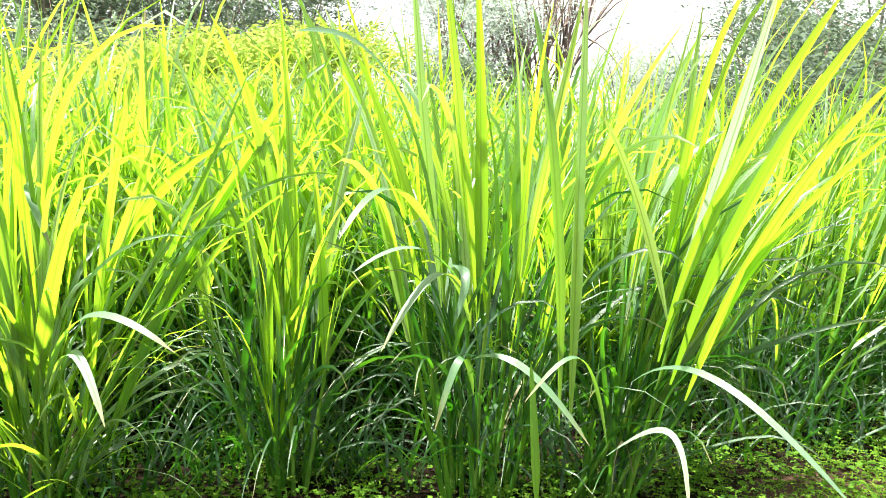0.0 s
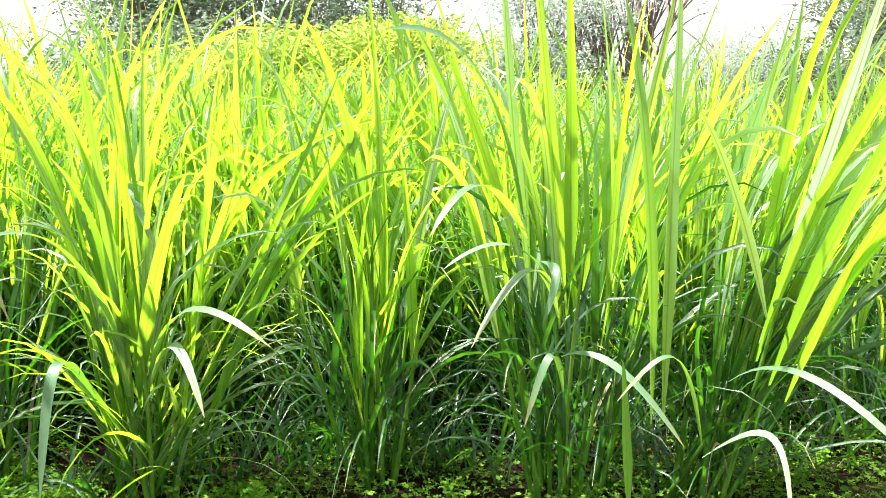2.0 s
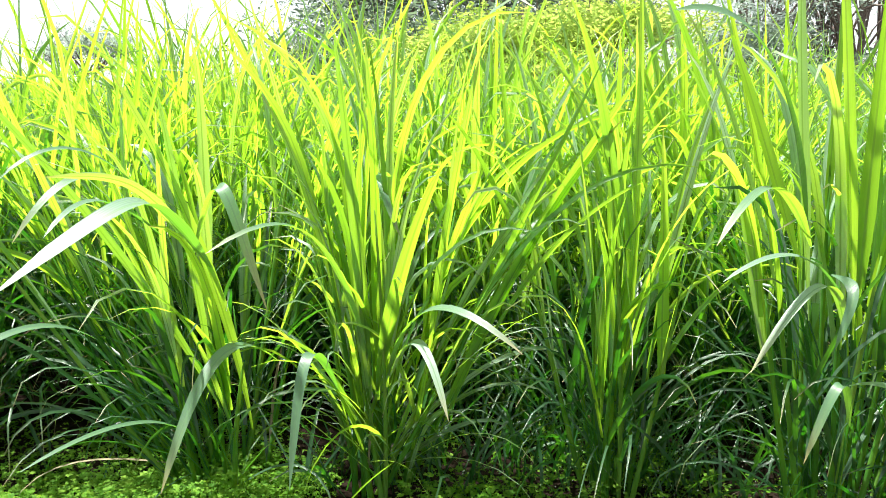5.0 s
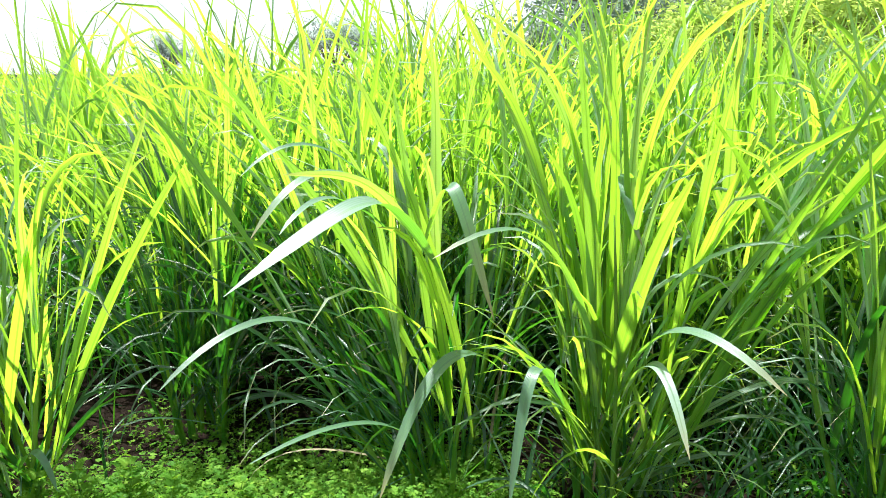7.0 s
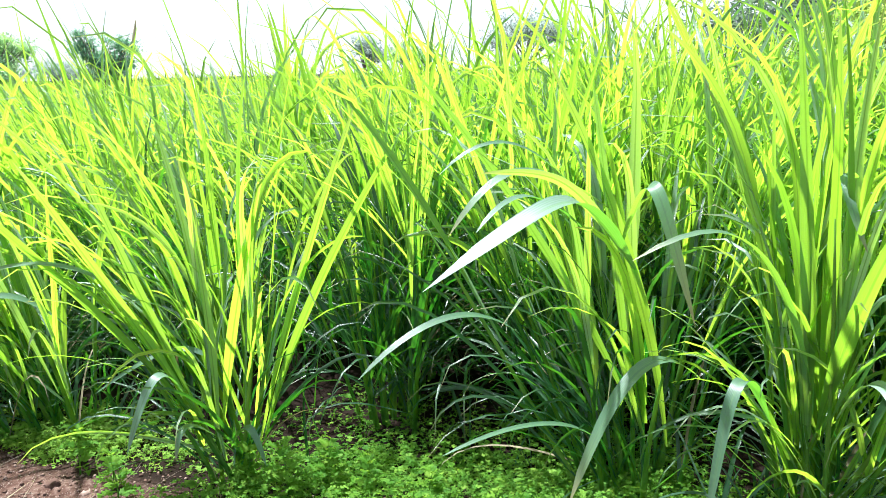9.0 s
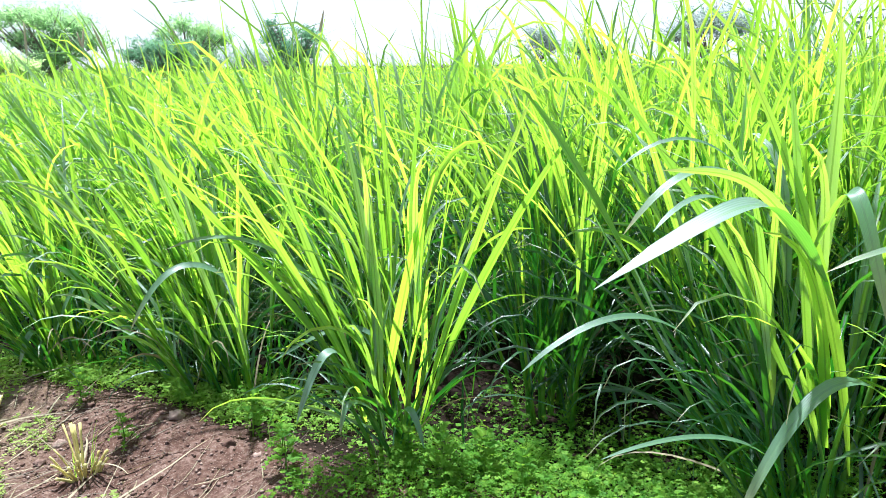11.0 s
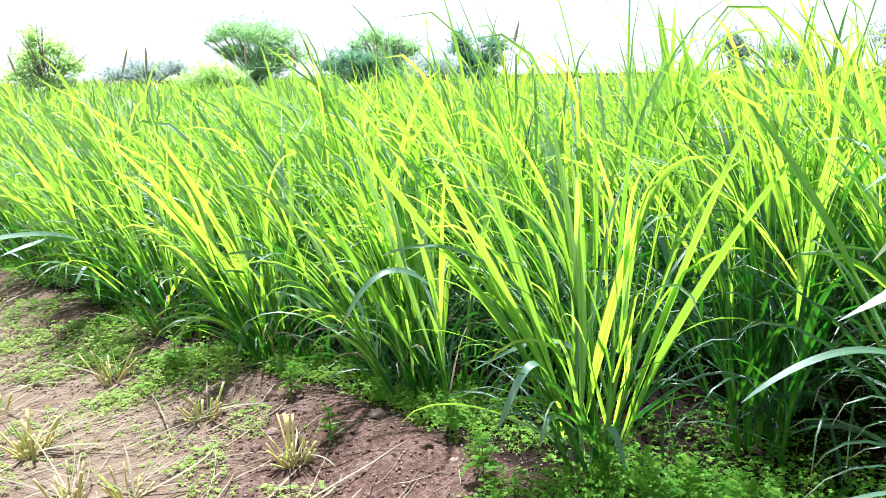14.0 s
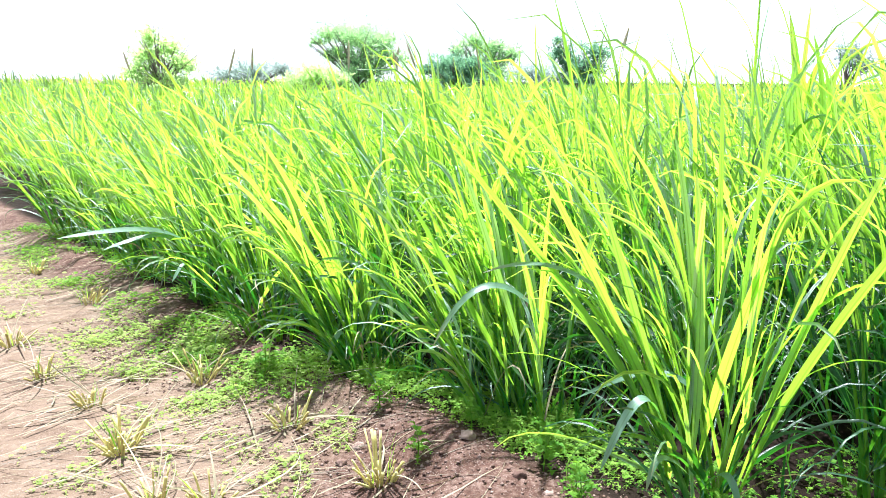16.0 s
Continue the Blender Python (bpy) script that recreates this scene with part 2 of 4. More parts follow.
def soil_material():
    m, n, l = material("soil")
    out = n.new("ShaderNodeOutputMaterial")
    geo = n.new("ShaderNodeNewGeometry")
    pos = geo.outputs["Position"]
    attr = n.new("ShaderNodeAttribute")
    attr.attribute_name = "tilled_and_shade"
    big, mid, fine, grit = (noise_tex(n, l, s, d, pos) for s, d in ((1.3, 3), (7.0, 5), (45.0, 6), (160.0, 2)))
    path = ramp(n, [(0.25, (0.082, 0.052, 0.034)), (0.5, (0.145, 0.101, 0.068)), (0.75, (0.215, 0.166, 0.118))])
    l.new(maths(n, l, "ADD", maths(n, l, "MULTIPLY", mid.outputs[0], 0.6), maths(n, l, "MULTIPLY", fine.outputs[0], 0.4)), path.inputs[0])
    dug = ramp(n, [(0.3, (0.034, 0.018, 0.012)), (0.5, (0.080, 0.045, 0.032)), (0.72, (0.19, 0.13, 0.10))])
    l.new(maths(n, l, "ADD", maths(n, l, "MULTIPLY", mid.outputs[0], 0.35), maths(n, l, "MULTIPLY", fine.outputs[0], 0.65)), dug.inputs[0])
    c = mix_colour(n, l, maths(n, l, "ADD", attr.outputs["Fac"], maths(n, l, "MULTIPLY", maths(n, l, "SUBTRACT", big.outputs[0], 0.5), 0.8)), path.outputs[0], dug.outputs[0])
    c = mix_colour(n, l, maths(n, l, "MULTIPLY", maths(n, l, "GREATER_THAN", grit.outputs[0], 0.63), 0.5), c, (0.28, 0.22, 0.18))
    # near black under the grass: shade of the canopy painted into the soil
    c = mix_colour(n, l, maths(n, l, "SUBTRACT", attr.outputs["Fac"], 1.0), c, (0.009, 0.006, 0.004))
    bsdf = n.new("ShaderNodeBsdfPrincipled")
    l.new(c, bsdf.inputs["Base Color"])
    bsdf.inputs["Roughness"].default_value = 0.9
    bsdf.inputs["Specular IOR Level"].default_value = 0.06
    b = n.new("ShaderNodeBump")
    b.inputs["Strength"].default_value, b.inputs["Distance"].default_value = 0.8, 0.015
    l.new(maths(n, l, "ADD", fine.outputs[0], maths(n, l, "MULTIPLY", grit.outputs[0], 0.4)), b.inputs["Height"])
    l.new(b.outputs[0], bsdf.inputs["Normal"])
    l.new(bsdf.outputs[0], out.inputs[0])
    return m


SOIL = soil_material()

# ---- mesh helpers ----


def mesh_of(name, verts, faces, mat, uvs=None, smooth=True):
    me = bpy.data.meshes.new(name)
    me.from_pydata(np.asarray(verts).tolist(), [], faces.tolist() if isinstance(faces, np.ndarray) else faces)
    if uvs is not None:
        lay = me.uv_layers.new(name="UVMap")
        idx = np.empty(len(me.loops), dtype=np.int32)
        me.loops.foreach_get("vertex_index", idx)
        lay.data.foreach_set("uv", np.asarray(uvs, dtype=np.float32)[idx].ravel())
    if smooth:
        me.polygons.foreach_set("use_smooth", np.ones(len(me.polygons), dtype=bool))
    me.materials.append(mat)
    me.update()
    return me


def part(name, verts, faces, mat, parent, label="", uvs=None, smooth=True):
    ob = new(name, mesh_of(name, verts, faces, mat, uvs, smooth))
    ob.parent = parent
    if label:
        tagged(ob, label)
    return ob


def root(name, x, y, z=0.0):
    ob = new(name)
    ob.empty_display_size = 0.1
    ob.location = (x, y, z)
    return ob


def ribbons(line, side, up, width, fold, flat=False):
    """Blades from centre lines (n, s, 3), the directions across and up, and half widths (n, s): verts, quads, uvs."""
    n, s, _ = line.shape
    left = line - side * width[..., None] + up * (width * fold)[..., None]
    right = line + side * width[..., None] + up * (width * fold)[..., None]
    if flat:
        v = np.stack([line - side * width[..., None], line + side * width[..., None]], 2).reshape(-1, 3)
        a = np.arange(n)[:, None] * (s * 2) + np.arange(s - 1)[None, :] * 2
        uv = np.empty((n, s, 2, 2))
        uv[..., 0] = np.array([0.05, 0.95])
        uv[..., 1] = np.linspace(0, 1, s)[None, :, None]
        return v, np.stack([a, a + 1, a + 3, a + 2], -1).reshape(-1, 4), uv.reshape(-1, 2)
    v = np.stack([left, line, right], 2).reshape(-1, 3)
    a = np.arange(n)[:, None, None] * (s * 3) + np.arange(s - 1)[None, :, None] * 3 + np.arange(2)[None, None, :]
    q = np.stack([a, a + 1, a + 4, a + 3], -1).reshape(-1, 4)
    uv = np.empty((n, s, 3, 2))
    uv[..., 0] = np.array([0.0, 0.5, 1.0])
    uv[..., 1] = np.linspace(0, 1, s)[None, :, None]
    return v, q, uv.reshape(-1, 2)


def profile(s, w):
    """Half width along a blade: narrow at the sheath, widest at a third, drawn out to a point."""
    return w[:, None] * 0.5 * np.clip(0.5 + s * 2.2, 0, 1) * np.clip(1 - s, 0, 1) ** 0.62 + 0.0006


def blades(p, seg=8, fold=0.35, flat=False):
    """p: rows of x, y, z, azimuth, angle from upright, droop, power, length, width, roll, curl (radians, metres)."""
    s = np.linspace(0, 1, seg + 1)[None, :]
    x, y, z, az, th, dr, pw, ln, wd, ro, cu = (c[:, None] for c in p.T)
    ang = th + dr * s ** pw
    azs = az + cu * s ** 1.5
    d = np.stack([np.sin(ang) * np.cos(azs), np.sin(ang) * np.sin(azs), np.cos(ang)], -1)
    step = 0.5 * (d[:, 1:] + d[:, :-1]) * (ln / seg)[..., None]
    line = np.concatenate([np.zeros((len(p), 1, 3)), np.cumsum(step, 1)], 1) + np.stack([x, y, z], -1)
    side = np.stack([-np.sin(azs), np.cos(azs), 0 * azs], -1)
    nrm = np.cross(d, side)
    rs = ro * (0.4 + 1.2 * s)
    side, nrm = side * np.cos(rs)[..., None] + nrm * np.sin(rs)[..., None], nrm * np.cos(rs)[..., None] - side * np.sin(rs)[..., None]
    return ribbons(line, side, nrm, profile(s, p[:, 8]), fold, flat)


def bent_blade(p0, bend, p1, width, sharp=1.0, face=0.0, seg=14):
    """One blade from p0 over a bend to its tip p1; sharp tightens the bend, face turns its flat side."""
    s = np.linspace(0, 1, seg + 1)
    a, b, c = (1 - s) ** 2, 2 * s * (1 - s) * sharp, s ** 2
    tot = a + b + c
    p0, bend, p1 = (np.array(v, dtype=float) for v in (p0, bend, p1))
    line = (a[:, None] * p0 + b[:, None] * bend + c[:, None] * p1) / tot[:, None]
    d = np.gradient(line, axis=0)
    run = np.r_[0, np.cumsum(np.linalg.norm(np.diff(line, axis=0), axis=1))]
    run /= run[-1]
    d /= np.linalg.norm(d, axis=1)[:, None]
    flat = p1 - p0
    base = np.array([-flat[1], flat[0], 0.0]) if math.hypot(flat[0], flat[1]) > 1e-3 else np.array([1.0, 0, 0])
    side = base - d * (d @ base)[:, None]
    side /= np.linalg.norm(side, axis=1)[:, None]
    nrm = np.cross(d, side)
    f = face * (0.6 + 0.4 * run)
    side, nrm = side * np.cos(f)[:, None] + nrm * np.sin(f)[:, None], nrm * np.cos(f)[:, None] - side * np.sin(f)[:, None]
    half = width * 0.5 * np.clip(0.12 + run * 2.6, 0, 1) * np.clip(1 - run, 0, 1) ** 0.45 + 0.0006
    return ribbons(line[None], side[None], nrm[None], half[None], 0.3)


def tube(line, radii, sides=6):
    """A tapered tube along points, closed at its end: verts, faces."""
    line, radii = np.asarray(line, float), np.asarray(radii, float)
    d = np.gradient(line, axis=0)
    d /= np.linalg.norm(d, axis=1)[:, None]
    ref = np.array([1.0, 0.0, 0.0]) if abs(d[0][0]) < 0.8 else np.array([0.0, 1.0, 0.0])
    u = np.cross(d, ref)
    u /= np.linalg.norm(u, axis=1)[:, None]
    w = np.cross(d, u)
    a = np.linspace(0, 2 * np.pi, sides, endpoint=False)
    v = (line[:, None] + radii[:, None, None] * (u[:, None] * np.cos(a)[None, :, None] + w[:, None] * np.sin(a)[None, :, None])).reshape(-1, 3)
    faces = [[i * sides + k, i * sides + (k + 1) % sides, (i + 1) * sides + (k + 1) % sides, (i + 1) * sides + k] for i in range(len(line) - 1) for k in range(sides)]
    faces.append([(len(line) - 1) * sides + k for k in range(sides)])
    return v, faces


def joined(pieces):
    """Several (verts, faces) as one."""
    vs, fs, base = [], [], 0
    for v, f in pieces:
        vs.append(v)
        fs += [[i + base for i in q] for q in (f.tolist() if isinstance(f, np.ndarray) else f)]
        base += len(v)
    return np.concatenate(vs), fs


# ---- ground ----


def soil_height(x, y):
    """Trodden path, a low dug ridge along the field and clods."""
    d = y - edge_y(x)
    ridge = 0.07 * np.exp(-((d + 0.32) / 0.26) ** 2) * np.clip((-1.0 - x) / 1.5, 0, 1)
    furrow = -0.035 * np.exp(-((d - 0.35) / 0.3) ** 2)
    bumps = np.array([noise.noise((a * 2.2, b * 2.2, 0.3)) * 0.02 + noise.noise((a * 9, b * 9, 4.1)) * 0.011 + noise.noise((a * 27, b * 27, 8.2)) * 0.006
                      for a, b in zip(x.ravel(), y.ravel())]).reshape(x.shape)
    return (ridge + furrow + bumps * (0.5 + 0.9 * np.exp(-((d + 0.25) / 0.5) ** 2))) - 0.01


def tilled_and_shade(x, y):
    d = y - edge_y(x)
    # 0 to 1 is dug soil; above 1 paints shade under the crop
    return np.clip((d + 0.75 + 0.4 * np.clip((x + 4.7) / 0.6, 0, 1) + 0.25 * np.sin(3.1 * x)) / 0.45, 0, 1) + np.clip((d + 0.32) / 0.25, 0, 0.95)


def build_ground():
    gx = np.unique(np.r_[np.geomspace(-3000, -14, 22), np.linspace(-14, -8, 60), np.linspace(-8, 1.6, 230), np.linspace(1.6, 6, 30), np.geomspace(6, 3000, 24)])
    gy = np.unique(np.r_[np.geomspace(-3000, -4, 20), np.linspace(-4, -2, 24), np.linspace(-2, 4, 150), np.linspace(4, 7, 20), np.geomspace(7, 3000, 24)])
    x, y = np.meshgrid(gx, gy, indexing="ij")
    z = soil_height(x, y)
    z = np.where((abs(x) > 14) | (abs(y) > 8), -0.02, z)
    v = np.stack([x, y, z], -1).reshape(-1, 3)
    i, j = np.meshgrid(np.arange(len(gx) - 1), np.arange(len(gy) - 1), indexing="ij")
    a = (i * len(gy) + j).ravel()
    q = np.stack([a, a + len(gy), a + len(gy) + 1, a + 1], -1)
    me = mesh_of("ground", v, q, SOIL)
    lay = me.attributes.new("tilled_and_shade", "FLOAT", "POINT")
    lay.data.foreach_set("value", tilled_and_shade(x, y).ravel().astype(np.float32))
    return tagged(new("ground", me), "reddish brown soil, trodden beside the grass", "ground", kind="structure")


build_ground()


def ground_z(x, y):
    return float(soil_height(np.array([x]), np.array([y]))[0])


# ---- grass ----


def stand_height(x):
    """How tall the crop stands: lower towards -x."""
    return np.clip(1.98 + 0.07 * x, 1.32, 1.80)


def tiller_rows(rng, n, height, spread=0.17, lean=(0.05, 0.42)):
    """Shoots of one clump: x, y, azimuth, lean, stem length."""
    r = spread * np.sqrt(rng.rand(n))
    a = rng.rand(n) * 2 * np.pi
    ln = lean[0] + (lean[1] - lean[0]) * (r / spread) ** 1.4 * (0.5 + 0.7 * rng.rand(n))
    return np.stack([r * np.cos(a), r * np.sin(a), a + rng.normal(0, 0.5, n), ln, height * (0.33 + 0.28 * rng.rand(n) + np.where(rng.rand(n) < 0.1, 0.16, 0))], 1)


def leaf_rows(rng, til, height, per=6, bent=0.3):
    """The leaves of those shoots, from the lowest to the topmost."""
    n = len(til)
    k = np.tile(np.linspace(0, 1, per) ** 1.35, n)
    t = np.repeat(til, per, 0)
    m = len(t)
    u = 0.14 + 0.86 * k
    x = t[:, 0] + np.cos(t[:, 2]) * np.sin(t[:, 3]) * t[:, 4] * u
    y = t[:, 1] + np.sin(t[:, 2]) * np.sin(t[:, 3]) * t[:, 4] * u
    z = np.cos(t[:, 3]) * t[:, 4] * u
    low = 1 - k
    loose = np.clip(low - 0.35, 0, 1) / 0.65
    vx = np.cos(t[:, 2]) * t[:, 3] + rng.normal(0, 0.085 + 0.30 * loose, m)
    vy = np.sin(t[:, 2]) * t[:, 3] + rng.normal(0, 0.085 + 0.30 * loose, m)
    az = np.arctan2(vy, vx)
    th = np.hypot(vx, vy) + 0.02 + loose * 0.25 * rng.rand(m)
    dr = 0.08 + 1.15 * rng.rand(m) ** 1.7 + low ** 1.4 * (0.7 + 1.5 * rng.rand(m))
    flop = rng.rand(m) < bent + 0.25 * low
    dr = np.where(flop, 1.6 + 0.9 * rng.rand(m), dr)
    pw = np.where(flop, 2.2 + 2.6 * rng.rand(m), 1.8 + 1.8 * rng.rand(m))
    ln = height * (0.38 + 0.22 * rng.rand(m) + 0.04 * k) * (1 - 0.14 * low)
    wd = (0.014 + 0.015 * k ** 0.8) * (0.5 + 0.55 * rng.rand(m) + 0.75 * rng.rand(m) ** 4)
    ro = rng.normal(0, 0.75, m)
    cu = rng.normal(0, 0.35, m)
    return np.stack([x, y, z, az, th, dr, pw, ln, wd, ro, cu], 1)


def stem_tube(t, height, rng, sides=6):
    """A shoot with swollen sheath joints."""
    n = 7
    u = np.linspace(0, 1, n)
    ln = t[4] * 1.15
    bow = 0.04 * (u ** 2) * rng.normal()
    line = np.stack([t[0] + np.cos(t[2]) * np.sin(t[3]) * ln * u + bow * -np.sin(t[2]), t[1] + np.sin(t[2]) * np.sin(t[3]) * ln * u + bow * np.cos(t[2]),
                     np.cos(t[3]) * ln * u - 0.03], 1)
    rad = (0.0062 + 0.003 * rng.rand()) * np.array([1.35, 1.2, 1.12, 0.9, 0.9, 0.7, 0.3])
    return tube(line, rad, sides)


def grass_clump(x, y, height, seed, label, tillers=24, per=6, spread=0.17, lean=(0.05, 0.42), skew=(0, 0), bundles=(), broad=1.0, low=3):
    """One clump: each shoot is a part, each of its leaves a part of the shoot."""
    rng = np.random.RandomState(seed)
    base = root("grass_clump", x, y, ground_z(x, y))
    til = tiller_rows(rng, tillers, height, spread, lean)
    if bundles:
        for i in range(tillers):
            a, ln = bundles[i % len(bundles)]
            til[i, 2], til[i, 3] = radians(a) + rng.normal(0, 0.12), ln + rng.normal(0, 0.035)
    vx, vy = np.cos(til[:, 2]) * til[:, 3] + skew[0], np.sin(til[:, 2]) * til[:, 3] + skew[1]
    til[:, 2], til[:, 3] = np.arctan2(vy, vx), np.hypot(vx, vy)
    lv = leaf_rows(rng, til, height, per, 0.16 if x > -2 else 0.26)
    for i in range(tillers):
        v, f = stem_tube(til[i], height, rng)
        shoot = part("shoot", v, f, STEM, base)
        for j in range(per):
            r = lv[i * per + j][None].copy()
            r[0, 8] *= 1 + (broad - 1) * j / (per - 1)
            v, f, uv = blades(r, 9)
            v[:, 2] = np.maximum(v[:, 2], 0.012)
            dry = j == 0 and rng.rand() < 0.18
            # lower leaves take the blade copy with shade painted in
            part("leaf", v, f, DRY_BLADE if dry else (SHADED_BLADE if j < low else BLADE), shoot, "withered straw-coloured leaf" if dry else "", uv)
    return tagged(base, label, "grass clump", "clumps of tall fodder grass")


CLUMPS = {}
# shoots gathered into bundles: azimuth in degrees and lean
FANS = {"d": ((-113, 0.44), (-113, 0.30), (-100, 0.18), (60, 0.03), (67, 0.30), (67, 0.20), (-120, 0.38), (150, 0.10), (20, 0.14), (-60, 0.12)),
        "b": ((150, 0.05), (200, 0.16), (15, 0.12), (15, 0.40), (-60, 0.10), (170, 0.24), (100, 0.10)),
        "s": ((10, 0.30), (10, 0.20), (180, 0.05), (90, 0.05), (5, 0.42), (-80, 0.10))}
BROAD = {"a": 1.6, "s": 1.6, "b": 1.4, "e": 1.4, "c": 1.2, "d": 1.15, "r": 1.3, "t": 1.3}
TALL = "tall fodder grass clump with long glossy green blades"
EDGE = "leafy fodder grass clump at the soil's edge"
SLIM = "dense upright grass clump in the field's front row"
for key, x, y, h, seed, label, n, spread, lean, skew in (
    ("d", -3.28, 1.40, 1.38, 4, "spreading fodder grass clump beside bare soil", 13, 0.10, (0.02, 0.40), (0, 0)),
    ("c", -2.25, 2.36, 1.62, 7, TALL, 21, 0.17, (0.05, 0.42), (-0.16, 0.0)),
    ("b", -1.68, 2.58, 1.66, 12, TALL, 19, 0.14, (0.03, 0.36), (0, 0)),
    ("e", -0.86, 2.84, 1.60, 21, SLIM, 20, 0.13, (0.02, 0.30), (0, 0)),
    ("a", -0.13, 2.76, 1.85, 33, TALL, 18, 0.14, (0.02, 0.30), (0.02, 0)),
    ("s", 0.34, 2.80, 1.80, 35, TALL, 18, 0.14, (0.02, 0.34), (0.14, 0)),
    ("i", -3.30, 2.15, 1.45, 41, SLIM, 18, 0.16, (0.03, 0.36), (0, 0)),
    ("h", -4.22, 1.02, 1.32, 52, EDGE, 18, 0.17, (0.03, 0.42), (-0.06, -0.20)),
    ("g", -5.00, 0.42, 1.36, 63, EDGE, 18, 0.16, (0.03, 0.42), (-0.06, -0.24)),
    ("r", 1.25, 3.58, 1.70, 71, SLIM, 20, 0.18, (0.03, 0.36), (0, 0)),
    ("t", -4.75, 2.55, 1.90, 91, "very tall slim grass clump inside the field", 9, 0.10, (0.02, 0.16), (0, 0)),
    ("k", -5.72, -0.10, 1.30, 82, EDGE, 20, 0.18, (0.05, 0.48), (-0.08, -0.22)),
):
    # last argument counts the lower leaves per shoot with shade in their colour
    CLUMPS[key] = grass_clump(x, y, h, seed, label, n, 10 if key in "cbi" else 8, spread, lean, skew, FANS.get(key, ()), BROAD.get(key, 1.0), {"b": 0, "d": 2, "c": 6, "i": 8, "h": 2, "g": 2, "a": 5, "s": 5, "e": 4}.get(key, 3))

# further clumps along the border and in the second row
NEAR_ROW = []
for key, x, y, turn in (("g", -6.45, -0.48, 25), ("k", -7.35, -1.02, 20), ("h", -8.2, -1.5, -30), ("k", -9.1, -2.05, 40), ("r", -2.75, 3.05, 40), ("e", -1.35, 3.45, 120),
                        ("h", -4.15, 1.75, -40), ("g", -4.85, 1.15, 20), ("h", -5.6, 0.65, 25), ("s", -0.5, 3.55, 190), ("b", 0.35, 3.7, 90), ("r", 1.9, 4.1, 250), ("e", -1.75, 3.35, 300),
                        ("r", -3.9, 2.75, 10), ("i", -2.85, 2.72, 75), ("i", -3.62, 2.5, 300), ("c", -2.55, 3.25, 200)):
    m = pose(x, y, ground_z(x, y), 0, 0, turn)
    copy_thing(CLUMPS[key], m)
    NEAR_ROW.append((x, y))
GAPS = [(-2.0, 2.92), (-1.25, 3.05)]
TAKEN = [(*p, 0.2) for p in GAPS] + [(o.location.x, o.location.y, 0.5 if k == "d" else 0.27) for k, o in CLUMPS.items()] + [(*p, 0.1) for p in NEAR_ROW]


def field_clumps(rng, lo, hi, step, west=-60):
    """Jittered stands of grass behind the border, out to a distance from the front."""
    out = []
    for x in np.arange(west, 40, step):
        for y in np.arange(-36, 60, step):
            px, py = x + rng.uniform(-0.3, 0.3) * step, y + rng.uniform(-0.3, 0.3) * step
            d = math.hypot(px + 0.6, py - 0.1)
            az = math.degrees(math.atan2(-(px + 0.6), py))
            if not lo <= d < (min(hi, 12.2) if az < 30 else hi) or py < float(edge_y(px)) + 0.4 or az < -44 or az > 125:
                continue
            if any((px - a) ** 2 + (py - b) ** 2 < r for a, b, r in TAKEN):
                continue
            out.append((px, py))
    return out


def grass_stand(name, label, places, rng, tillers, per, seg, widen=1.0, top_only=False, flat=False, tall=1.0):
    """Many clumps that nobody could count, as one mesh."""
    rows = []
    for x, y in places:
        h = float(stand_height(x)) * (0.93 if y > 4.5 and x > -5 else 1.0) * rng.uniform(0.82, 1.1) * tall
        bent = float(np.interp(x, [-5.0, -1.5], [0.36, 0.14]))
        til = tiller_rows(rng, tillers, h, 0.24, (0.04, 0.48))
        over = 0.22 * float(np.clip((-x - 3.2) / 1.6, 0, 1))
        vx, vy = np.cos(til[:, 2]) * til[:, 3] - 0.3 * over, np.sin(til[:, 2]) * til[:, 3] - over
        til[:, 2], til[:, 3] = np.arctan2(vy, vx), np.hypot(vx, vy)
        if top_only:
            r = leaf_rows(rng, til, h, per + 1, bent).reshape(tillers, per + 1, -1)[:, 1:].reshape(tillers * per, -1)
        else:
            r = leaf_rows(rng, til, h, per, bent)
        r[:, 0] += x
        r[:, 1] += y
        r[:, 8] *= widen
        rows.append(r)
    v, f, uv = blades(np.concatenate(rows), seg, 0.3, flat)
    me = mesh_of(name, v, f, BLADE, uv)
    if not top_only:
        # the lower five eighths of each shoot's leaves are painted as shaded
        me.materials.append(SHADED_BLADE)
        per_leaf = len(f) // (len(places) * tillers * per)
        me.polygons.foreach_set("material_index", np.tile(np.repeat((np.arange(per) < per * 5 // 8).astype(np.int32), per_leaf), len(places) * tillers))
    return tagged(new(name, me), label, "grass", kind="stuff")


rng = np.random.RandomState(5)
grass_stand("grass_field", "dense stand of tall green fodder grass", field_clumps(rng, 2.0, 5.0, 0.46), rng, 22, 8, 5, 0.85)
grass_stand("grass_field", "dense stand of tall green fodder grass", field_clumps(rng, 5.0, 7.5, 0.55), rng, 28, 7, 5, 0.85, False, True)
grass_stand("grass_field", "thick green grass crop further into the field", field_clumps(rng, 7.5, 15.0, 0.72), rng, 30, 4, 4, 0.95, True, True)
grass_stand("far_grass", "sunlit far end of the grass crop", field_clumps(rng, 15.0, 46.0, 1.1), rng, 18, 2, 4, 1.9, True, True)
grass_stand("far_grass", "sunlit grass on the plain beyond the crop", [p for p in field_clumps(rng, 46.0, 88.0, 2.4, -90) if p[0] < -20], rng, 8, 2, 4, 4.0, True, True, 1.3)
